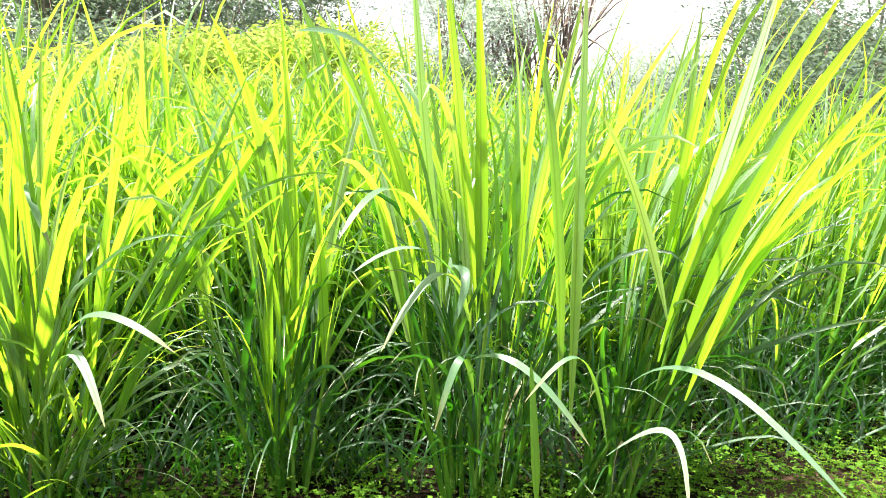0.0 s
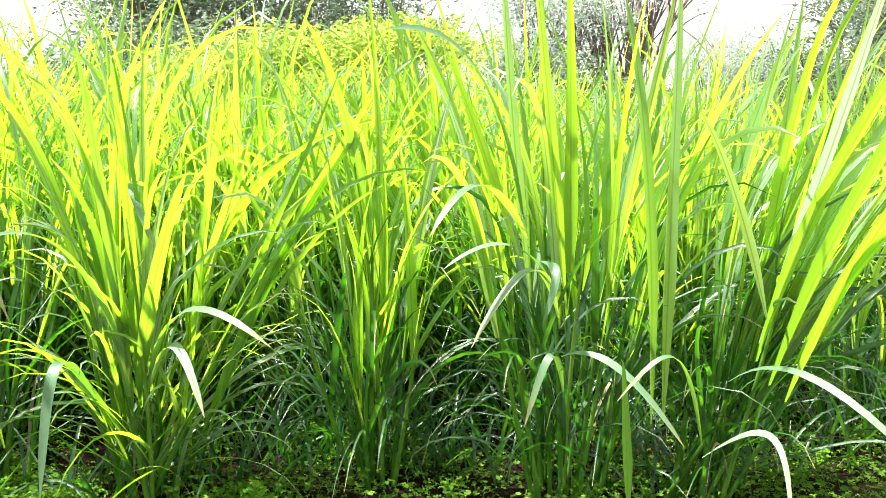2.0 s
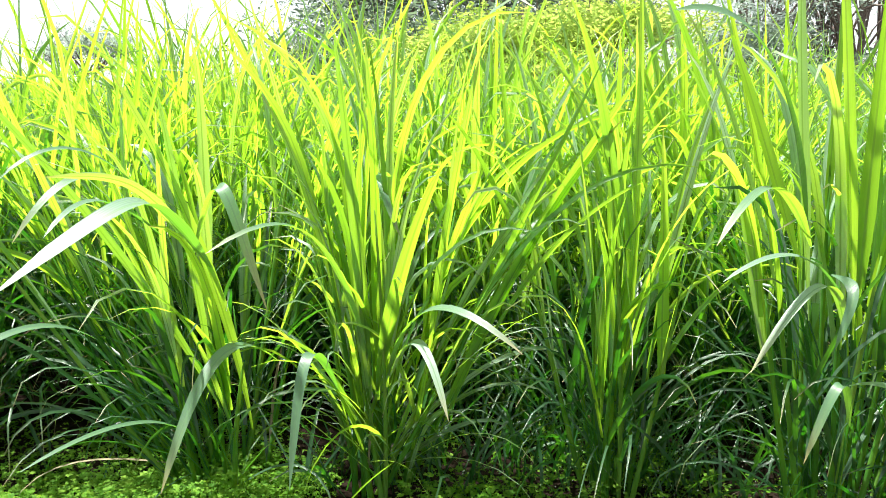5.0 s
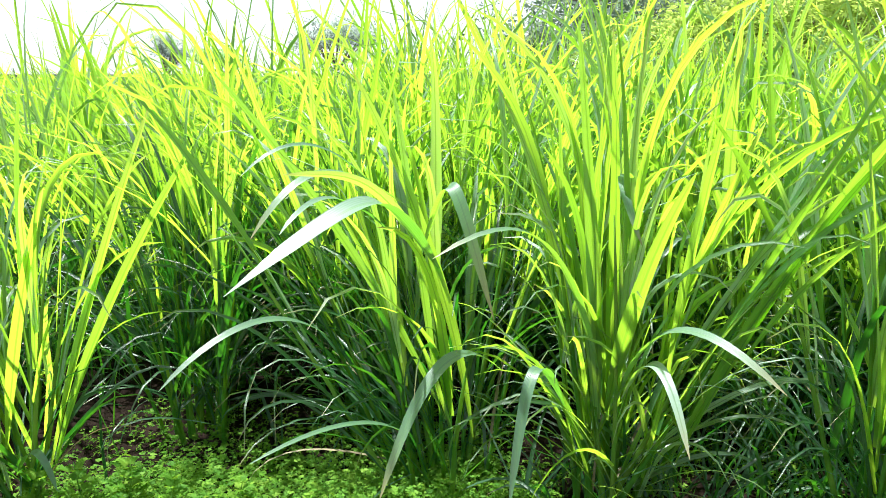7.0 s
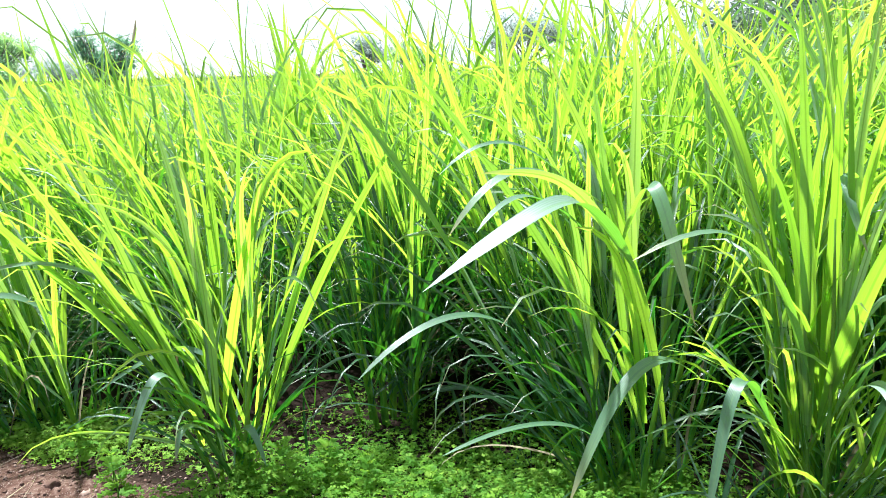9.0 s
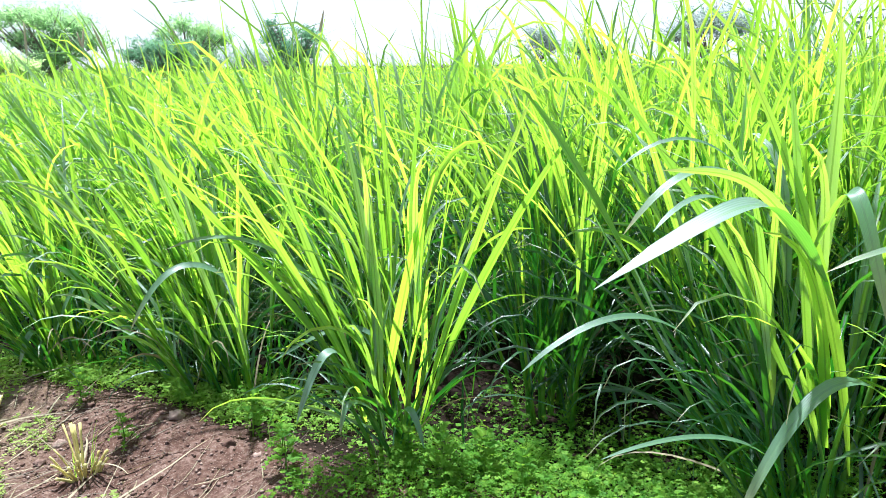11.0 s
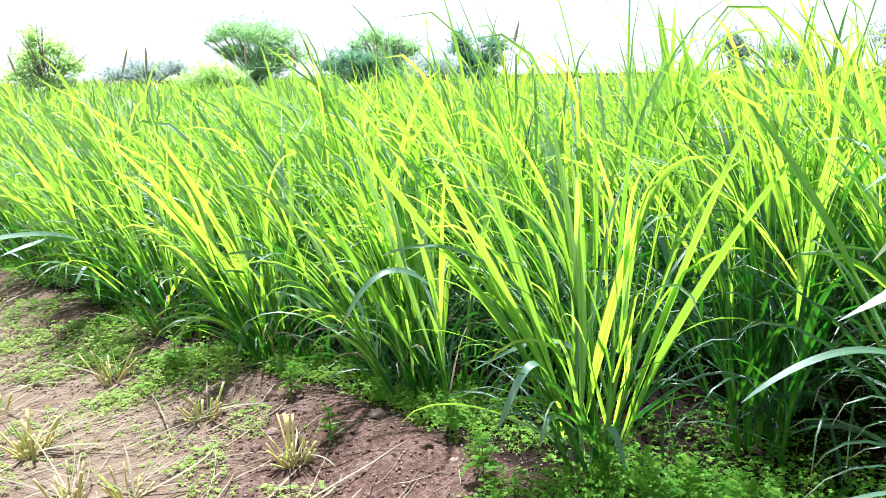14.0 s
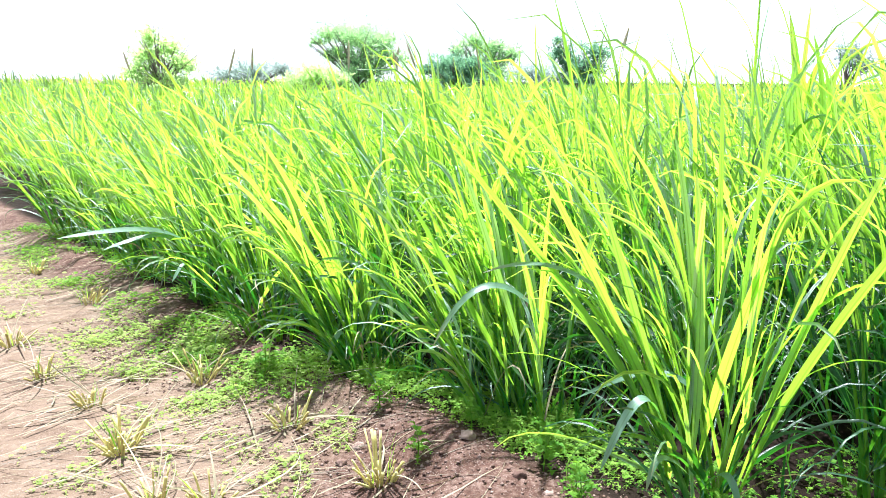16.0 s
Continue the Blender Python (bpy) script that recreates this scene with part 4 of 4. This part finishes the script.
def stubble(x, y, seed, stalks, height, label):
    """A cut grass stool: hollow straw-coloured stalks and a few fallen ends."""
    rng = np.random.RandomState(seed)
    base = root("grass_stubble", x, y, ground_z(x, y))
    for i in range(stalks):
        a, r = rng.uniform(0, 6.28), 0.055 * math.sqrt(rng.rand())
        tilt = rng.uniform(0.15, 0.95) * (r / 0.055)
        ln = height * (0.45 + 0.95 * rng.rand() ** 2)
        p0 = np.array([r * math.cos(a), r * math.sin(a), -0.01])
        d = np.array([math.cos(a) * math.sin(tilt), math.sin(a) * math.sin(tilt), math.cos(tilt)])
        bow = np.array([math.cos(a), math.sin(a), 0]) * 0.012
        line = np.array([p0 + d * ln * u + bow * u * u for u in np.linspace(0, 1, 5)])
        rad = rng.uniform(0.003, 0.0065)
        v, f = tube(line, rad * np.array([1.2, 1.0, 1.0, 0.95, 1.1]), 6)
        part("stalk", v, f, STUB, base)
    for i in range(3):
        p = np.array([[rng.uniform(-0.04, 0.04), rng.uniform(-0.04, 0.04), 0.0, rng.uniform(0, 6.28), rng.uniform(0.05, 0.4), 0.3, 1.5, height * rng.uniform(0.9, 1.7), rng.uniform(0.005, 0.01), rng.normal(0, 0.6), 0.0]])
        v, f, uv = blades(p, 5)
        part("young_leaf", v, f, BLADE, base, "fresh lime green leaf", uvs=uv)
    for i in range(8):
        p = np.array([[rng.uniform(-0.03, 0.03), rng.uniform(-0.03, 0.03), 0.01, rng.uniform(0, 6.28), rng.uniform(0.6, 1.3), 0.6, 1.2, rng.uniform(0.15, 0.45), rng.uniform(0.004, 0.013), rng.normal(0, 0.6), rng.normal(0, 0.6)]])
        v, f, uv = blades(p, 6)
        v[:, 2] = np.maximum(v[:, 2], 0.006)
        part("dry_leaf", v, f, DRY_BLADE, base, uvs=uv)
    return tagged(base, label, "stubble", "cut grass stools on the soil")


for i, (x, y, n, h) in enumerate(((-3.80, 0.36, 14, 0.15), (-4.35, 0.02, 13, 0.12), (-4.24, -0.66, 18, 0.13), (-5.19, -1.22, 12, 0.09), (-4.77, -0.89, 12, 0.08), (-5.74, -1.54, 12, 0.09),
                                  (-6.6, -1.32, 13, 0.10), (-4.98, -0.42, 12, 0.14), (-3.75, -0.45, 10, 0.12), (-3.72, -0.25, 8, 0.13), (-7.6, -1.95, 10, 0.1))):
    stubble(x, y, 200 + i, int(n * 1.5), h, "straw-coloured cut grass stool on pinkish soil")


def straw(rng, n, x0, x1, d0, d1, long, wide, label, mat=DRY_BLADE, lie=2.2):
    """Fallen dry blades lying on the soil."""
    x, y = scatter(rng, n, x0, x1, d0, d1)
    m = len(x)
    p = np.stack([x, y, soil_height(x, y) + 0.012, rng.normal(lie, 0.42, m), np.full(m, 1.5), rng.normal(0.06, 0.05, m), np.full(m, 1.5),
                  rng.uniform(0.10, long, m) * rng.uniform(0.3, 1, m), 0.002 + wide * rng.rand(m) ** 3, rng.normal(0, 0.3, m), rng.normal(0, 0.5, m)], 1)
    v, f, uv = blades(p, 6, 0.25)
    v[:, 2] = np.maximum(v[:, 2], soil_height(v[:, 0], v[:, 1]) + 0.004)
    return tagged(new("straw", mesh_of("straw", v, f, mat, uv)), label, "straw", kind="stuff")


straw(np.random.RandomState(31), 300, -9.0, -2.9, -2.3, -0.3, 0.7, 0.008, "dry grass blades scattered over the soil")
straw(np.random.RandomState(32), 110, -5.4, -3.3, -1.9, -0.75, 0.8, 0.011, "matted pale cut blades round the grass stools")
straw(np.random.RandomState(33), 420, -9.5, -3.0, -2.6, -0.55, 0.40, 0.004, "fine pale fibres trodden into the soil", DRY_BLADE, 1.6)
straw(np.random.RandomState(34), 520, -9.5, -3.0, -2.6, -0.4, 0.50, 0.004, "brown rotting fibres trodden into the soil", DARK_DRY, 1.7)


def clod_mesh(rng, size):
    bm = bmesh.new()
    bmesh.ops.create_icosphere(bm, subdivisions=2, radius=size)
    o = rng.rand() * 50
    for v in bm.verts:
        k = 0.85 + 0.7 * noise.noise(v.co / size * 1.4 + Vector((o, 0, 0))) + 0.4 * noise.noise(v.co / size * 4 + Vector((0, o, 0)))
        v.co = Vector((v.co.x * k, v.co.y * k, v.co.z * k * 0.7))
    vs = np.array([v.co[:] for v in bm.verts])
    fs = [[v.index for v in f.verts] for f in bm.faces]
    bm.free()
    return vs, fs


cr = np.random.RandomState(44)
for i, (x, y, r) in enumerate(((-3.98, 0.74, 0.035), (-3.62, 0.86, 0.028), (-4.1, 0.30, 0.03), (-3.5, 0.93, 0.022), (-4.55, 0.2, 0.024), (-4.6, 0.42, 0.03), (-3.88, 0.62, 0.018), (-3.95, 0.22, 0.026), (-4.3, 0.45, 0.022), (-6.4, -1.0, 0.03))):
    v, f = clod_mesh(cr, r)
    tagged(part("soil_clod", v, f, CLOD, None), "crumbly reddish brown clod of dug soil", "clod", "clods on the dug ridge").location = (x, y, ground_z(x, y) + r * 0.12)
crumbs = []
for x, y in zip(*scatter(cr, 9000, -6.2, -2.7, -1.1, 0.0)):
    r = 0.0018 + 0.009 * cr.rand() ** 3
    q = np.array([(1, 0, 0), (0, 1, 0), (-1, 0, 0), (0, -1, 0), (0, 0, 0.8), (0, 0, -0.8)]) * r * cr.uniform(0.6, 1.3, (6, 3)) + (x, y, ground_z(x, y) + r * 0.3)
    crumbs.append((q, [[0, 1, 4], [1, 2, 4], [2, 3, 4], [3, 0, 4], [1, 0, 5], [2, 1, 5], [3, 2, 5], [0, 3, 5]]))
v, f = joined(crumbs)
tagged(new("soil_crumbs", mesh_of("soil_crumbs", v, f, CLOD)), "small soil crumbs and grit on the dug ridge", "soil", kind="stuff")

# ---- seed heads over the field ----


def seed_head(x, y, top, seed, ln=0.2, tilt=0.08):
    rng = np.random.RandomState(seed)
    base = root("seed_head", x, y, 0.0)
    a = rng.uniform(0, 6.28)
    u = np.linspace(0, 1, 9)
    way = np.array([math.cos(a), math.sin(a)]) * tilt * top
    line = np.stack([way[0] * u ** 2, way[1] * u ** 2, u * top], 1)
    v, f = tube(line, np.linspace(0.005, 0.002, 9), 5)
    part("stalk", v, f, STEM, base)
    w = np.linspace(0, 1, 8)
    d = line[-1] - line[-2]
    d /= np.linalg.norm(d)
    v, f = tube(line[-1] + d * (w[:, None] - 0.75) * ln, 0.011 * np.array([0.3, 0.8, 1, 1, 0.95, 0.85, 0.6, 0.15]), 8)
    part("spike", v, f, PLUME, base, "pale bristly seed spike")
    return tagged(base, "pale grass seed spike on a thin stalk", "seed head", "seed heads over the field")


for i, (x, y, top) in enumerate(((-9.06, 0.61, 1.80), (-9.03, 0.97, 1.78), (-8.99, 1.28, 1.74), (-8.95, 1.56, 1.80), (-9.07, -0.33, 1.74), (-8.5, 3.05, 1.95), (-9.6, -0.75, 1.74), (-8.36, 2.91, 1.95), (-3.03, 7.49, 2.28), (-10.5, 2.4, 1.85), (-10.2, -1.4, 1.72))):
    seed_head(x, y, top, 300 + i, 0.22 if i % 3 else 0.3, 0.05 + 0.05 * (i % 4))

# ---- trees and bushes round the field ----


def foliage_tree(name, label, x, y, height, spread, seed, mat, leaf=0.10, sprays=420, per=14, trunk_h=0.1, droop=0.5, lumps=7, bare=0.0, flat=0.62, low=0.68):
    """Tapered trunk, limbs to lumps of foliage, sprays of small leaves with gaps between them."""
    rng = np.random.RandomState(seed)
    base = root(name, x, y, -0.02)
    h0 = height * trunk_h
    centres = []
    for i in range(lumps):
        a = 2.4 * i + rng.uniform(-0.4, 0.4)
        r = spread * 0.5 * (0.25 + 0.55 * rng.rand()) * (0.15 if i == 0 else 1)
        centres.append((r * math.cos(a), r * math.sin(a), height * (0.84 - low * rng.rand()) if i else height * 0.84))
    r0 = 0.022 * height
    wob = rng.normal(0, 0.03 * height, (5, 2))
    wob[0] = 0
    stem = np.array([(wob[i][0] * 0.4 * i, wob[i][1] * 0.4 * i, h0 * i / 4) for i in range(5)])
    part("trunk", *tube(stem, np.linspace(r0 * 1.3, r0 * 0.9, 5), 9), BARK, base)
    for c in centres:
        c = np.array(c)
        mid = stem[-1] * 0.5 + c * 0.5 + np.array([0, 0, -0.06 * height])
        pts = np.array([(1 - u) ** 2 * stem[-1] + 2 * u * (1 - u) * mid + u * u * c for u in np.linspace(0, 1, 7)])
        wood = [tube(pts, np.linspace(r0 * 0.6, r0 * 0.1, 7), 6)]
        for _ in range(int(4 + 10 * bare)):
            e = c + rng.normal(0, 1, 3) * spread * np.array([0.16, 0.16, 0.11 + 0.1 * bare]) + np.array([0, 0, 0.05 * height])
            s = pts[rng.randint(3, 6)]
            q = np.array([s + (e - s) * u + np.array([0, 0, 0.04 * height * math.sin(3.1 * u)]) for u in np.linspace(0, 1, 5)])
            wood.append(tube(q, np.linspace(r0 * 0.25, r0 * 0.05, 5), 4))
        part("limb", *joined(wood), BARK, base)
    cs = np.array(centres)[rng.randint(0, lumps, sprays)]
    lump_r = spread * 0.5 * (0.5 + 0.3 * rng.rand(sprays))
    way = rng.normal(0, 1, (sprays, 3))
    way /= np.linalg.norm(way, axis=1)[:, None]
    way[:, 2] *= flat
    start = cs + way * (lump_r * rng.uniform(0.15, 0.75, sprays))[:, None]
    out = way + np.array([0, 0, 0.25])
    u = np.linspace(0, 1, per)[None, :, None]
    ln = (lump_r * rng.uniform(0.3, 0.75, sprays))[:, None, None]
    pts = start[:, None] + out[:, None] * ln * u - np.array([0, 0, 1.0]) * droop * ln * u ** 2
    pts = pts + rng.normal(0, leaf * 0.7, pts.shape)
    pts = pts.reshape(-1, 3)
    pts = pts[pts[:, 2] > min(1.3, 0.4 * height)]
    m = len(pts)
    a = rng.normal(0, 1, (m, 3))
    a[:, 2] *= 0.5
    a /= np.linalg.norm(a, axis=1)[:, None]
    b = np.cross(a, rng.normal(0, 1, (m, 3)))
    b /= np.linalg.norm(b, axis=1)[:, None]
    s = (leaf * rng.uniform(0.6, 1.4, m))[:, None]
    v = np.stack([pts - a * s, pts - b * s * 0.38 + a * s * 0.1, pts + a * s, pts + b * s * 0.38 + a * s * 0.1], 1).reshape(-1, 3)
    part("crown", v, np.arange(m * 4).reshape(-1, 4), mat, base, smooth=False)
    return tagged(base, label, "bush" if "bush" in name else "tree")


def around(x, y, az, dist):
    a = radians(az)
    return x - math.sin(a) * dist, y + math.cos(a) * dist


def far_tree(name, label, az, dist, seed, mat, lobes, leaf=0.05, sprays=1500, per=12, ragged=0.5, rise=0.2):
    """A tree across the field. Lobes of its crown: offset across the view, height of the middle, half width, half height, in metres."""
    rng = np.random.RandomState(seed)
    x, y = around(-0.9, 0.1, az, dist)
    base = root(name, x, y, -0.02)
    a = radians(az)
    right, back = np.array([math.cos(a), math.sin(a), 0.0]), np.array([-math.sin(a), math.cos(a), 0.0])
    lobes = [(dx * 1.12, z, w * 1.15, h * 1.1) for dx, z, w, h in lobes]
    top = max(z + h for _, z, _, h in lobes)
    foot = np.array([[0.06 * top * math.sin(2.3 * u + seed) * u, 0.05 * top * math.cos(1.7 * u) * u, 0.3 * top * u] for u in np.linspace(0, 1, 5)])
    part("trunk", *tube(foot, np.linspace(0.04 * top, 0.025 * top, 5), 9), BARK, base)
    size = np.array([w * h for _, _, w, h in lobes])
    share = np.maximum(20, (sprays * size / size.sum())).astype(int)
    leaves = []
    for (dx, z, w, h), n in zip(lobes, share):
        c = right * dx + back * rng.uniform(-0.3, 0.3) * w + np.array([0, 0, z])
        wood = []
        for k in range(7):
            q = rng.normal(0, 1, 3)
            q /= np.linalg.norm(q)
            end = c + (right * q[0] + back * q[1]) * w * 0.9 + np.array([0, 0, abs(q[2]) * h * 0.9])
            mid = foot[-1] * 0.5 + c * 0.5
            pts = np.array([(1 - u) ** 2 * foot[-1] + 2 * u * (1 - u) * mid + u * u * end for u in np.linspace(0, 1, 6)])
            wood.append(tube(pts, np.linspace(0.014 * top, 0.002 * top, 6), 5))
        part("limb", *joined(wood), BARK, base)
        way = rng.normal(0, 1, (n, 3))
        way /= np.linalg.norm(way, axis=1)[:, None]
        reach = rng.uniform(0.1, 1.0, n) ** 0.8 * (0.75 + 0.45 * np.sin(3.1 * way[:, 0] * 2 + seed) * np.cos(4.3 * way[:, 2] + 2.0 * way[:, 1]))
        start = c + (right * way[:, :1] + back * way[:, 1:2]) * (w * reach)[:, None] * 0.85 + np.array([0, 0, 1.0]) * (way[:, 2] * h * reach)[:, None] * 0.85
        out = right * way[:, :1] + back * way[:, 1:2] + np.array([0, 0, 1.0]) * (way[:, 2:] * 0.5 + rise)
        ln = min(w, h) * (0.15 + (0.2 + 0.9 * ragged) * rng.rand(n) ** 2)
        u = np.linspace(0, 1, per)[None, :, None]
        pts = start[:, None] + out[:, None] * ln[:, None, None] * u
        pts = pts + rng.normal(0, leaf * 0.6, pts.shape)
        leaves.append(pts.reshape(-1, 3))
    pts = np.concatenate(leaves)
    pts[:, 2] = np.maximum(pts[:, 2], 0.2)
    m = len(pts)
    d = rng.normal(0, 1, (m, 3))
    d /= np.linalg.norm(d, axis=1)[:, None]
    b = np.cross(d, rng.normal(0, 1, (m, 3)))
    b /= np.linalg.norm(b, axis=1)[:, None]
    s = (leaf * rng.uniform(0.6, 1.4, m))[:, None]
    v = np.stack([pts - d * s, pts - b * s * 0.4, pts + d * s, pts + b * s * 0.4], 1).reshape(-1, 3)
    part("crown", v, np.arange(m * 4).reshape(-1, 4), mat, base, smooth=False)
    return tagged(base, label, "bush" if name == "bush" else "tree")


far_tree("tree", "dark green flat-topped acacia beyond the grass field", 85.5, 40, 1, FOLIAGE,
         ((-0.2, 3.5, 1.6, 0.75), (-1.2, 3.7, 0.9, 0.5), (0.9, 3.3, 1.1, 0.7), (1.5, 2.6, 1.1, 0.6), (0.3, 2.5, 1.3, 0.9), (-0.9, 2.7, 0.8, 0.5), (-1.7, 3.3, 0.7, 0.25), (0.2, 1.9, 1.5, 0.7), (-0.6, 1.5, 1.2, 0.5)), 0.045, 3000, 12, 0.9, 0.35)
far_tree("bush", "light green low bush below the acacia", 88.6, 34, 6, LIME, ((0, 1.7, 0.9, 0.6), (0.9, 1.5, 0.7, 0.5), (-0.7, 1.4, 0.6, 0.5)), 0.045, 900)
far_tree("tree", "round green tree behind a bluish bush", 76.9, 41, 2, FOLIAGE,
         ((-0.3, 3.4, 0.8, 0.65), (0.5, 3.1, 0.9, 0.6), (1.3, 2.8, 0.7, 0.6), (-1.1, 3.0, 0.5, 0.45), (0.3, 2.4, 1.4, 0.8), (0.3, 1.7, 1.5, 0.6)), 0.05, 1600, 10, 0.35)
far_tree("bush", "blue-green thorny bush at the field's far side", 78.6, 38.5, 3, BLUISH,
         ((-0.3, 2.2, 1.2, 0.7), (0.6, 2.2, 1.0, 0.6), (-1.2, 2.0, 0.7, 0.4), (0.0, 1.6, 1.6, 0.7)), 0.045, 1700, 12, 0.7, 0.15)
far_tree("tree", "small dusky green tree with two rounded lobes", 70.3, 41, 4, BLUISH,
         ((-0.75, 2.9, 0.75, 0.8), (0.75, 2.9, 0.9, 0.7), (-0.2, 2.3, 0.9, 0.7), (0.4, 2.1, 1.2, 0.7), (0.0, 1.6, 1.4, 0.5), (-0.9, 3.5, 0.35, 0.35)), 0.05, 1600, 10, 0.3)
far_tree("tree", "light green pointed tree at the field's far side", 98.4, 36, 5, LIME,
         ((-0.4, 3.2, 0.55, 0.6), (0.3, 2.8, 0.8, 0.6), (-0.5, 2.4, 0.9, 0.8), (0.7, 2.1, 1.0, 0.7), (-0.9, 1.8, 0.9, 0.6), (0.0, 1.3, 1.7, 0.7)), 0.05, 1700, 10, 0.45)
# the most distant plants take the leaf colour with haze mixed in
far_tree("bush", "pale distant bush on the horizon", 73.3, 56, 7, HAZED, ((0, 2.0, 2.2, 0.8), (1.6, 1.8, 1.2, 0.5)), 0.07, 600)
far_tree("bush", "pale distant bush on the horizon", 92.5, 56, 8, HAZED, ((0, 2.0, 1.8, 0.8), (1.6, 2.2, 0.8, 0.6), (-1.6, 1.8, 1.2, 0.6)), 0.07, 700)
far_tree("tree", "hazy pale distant tree", 42.0, 53, 9, HAZED, ((0, 3.9, 2.2, 1.3), (1.6, 3.6, 1.4, 0.9), (-1.6, 3.3, 1.5, 1.0)), 0.09, 900, 8, 0.4)
far_tree("tree", "small hazy distant tree", 53.4, 52, 10, HAZED, ((0, 3.1, 0.9, 0.9), (0.6, 2.6, 1.0, 0.7)), 0.08, 420, 8, 0.4)
far_tree("bush", "rounded pale green bush on the horizon", 50.6, 50, 11, FOLIAGE, ((0, 2.5, 1.5, 0.7), (1.2, 2.2, 1.2, 0.6)), 0.07, 700, 9, 0.3)

foliage_tree("bush", "feathery yellow-green bush glowing in the sun", -4.5, 13.2, 2.8, 3.6, 21, BUSH, 0.048, 2400, 18, 0.05, 0.5, 13, flat=0.4)
foliage_tree("bush", "feathery yellow-green bush glowing in the sun", -2.9, 13.9, 3.1, 3.6, 22, BUSH, 0.048, 2400, 18, 0.05, 0.5, 13, flat=0.4)
for label, az, dist, h, w, seed, mat, sprays, kw in (
    ("tall grey-green tree behind the bushes", 23.0, 24, 8.0, 5.6, 31, GREY_LEAF, 1500, dict(lumps=16, low=0.8)),
    ("tall grey-green tree behind the bushes", 16.0, 24.5, 8.5, 5.6, 32, GREY_LEAF, 1500, dict(lumps=16, low=0.8)),
    ("grey-green tree behind the bushes", 10.0, 26, 6.4, 4.4, 33, GREY_LEAF, 1300, dict(lumps=14)),
    ("thinly leaved grey-green tree at the field's end", -1.0, 25, 6.4, 4.4, 34, HAZED, 900, dict(lumps=12)),
    ("nearly bare tree with pinkish grey branches", -7.5, 26, 6.8, 4.0, 35, HAZED, 70, dict(lumps=10, bare=1.0)),
    ("pale green tree in the distance", -13.5, 36, 5.2, 6.0, 36, HAZED, 900, dict(lumps=12)),
    ("pale green tree in the distance", -17.0, 34, 4.6, 5.0, 37, HAZED, 900, dict(lumps=12)),
    ("leafy green tree at the field's end", -21.5, 25, 6.6, 4.8, 38, GREY_LEAF, 1200, dict(lumps=14)),
    ("leafy green tree at the field's end", -27.5, 23, 6.8, 5.4, 39, GREY_LEAF, 1300, dict(lumps=14)),
    ("leafy green tree at the field's end", -35.0, 24, 6.5, 5.4, 40, GREY_LEAF, 700, dict(lumps=14)),
):
    x, y = around(-0.32, -0.13, az, dist)
    foliage_tree("tree", label, x, y, h, w, seed, mat, 0.062, int(sprays * 1.9), 10, 0.08, **kw)
for az, dist, h, w, seed in ((25.0, 19, 3.3, 5.0, 51), (18.0, 20, 3.2, 5.0, 52), (11.5, 20, 3.0, 4.2, 53), (-2.0, 19, 2.7, 4.0, 54), (-24.0, 19, 3.0, 5.0, 55)):
    x, y = around(-0.32, -0.13, az, dist)
    foliage_tree("bush", "grey-green hedge bush behind the crop", x, y, h, w, seed, GREY_LEAF, 0.08, 800, 10, 0.05, 0.4, 10)
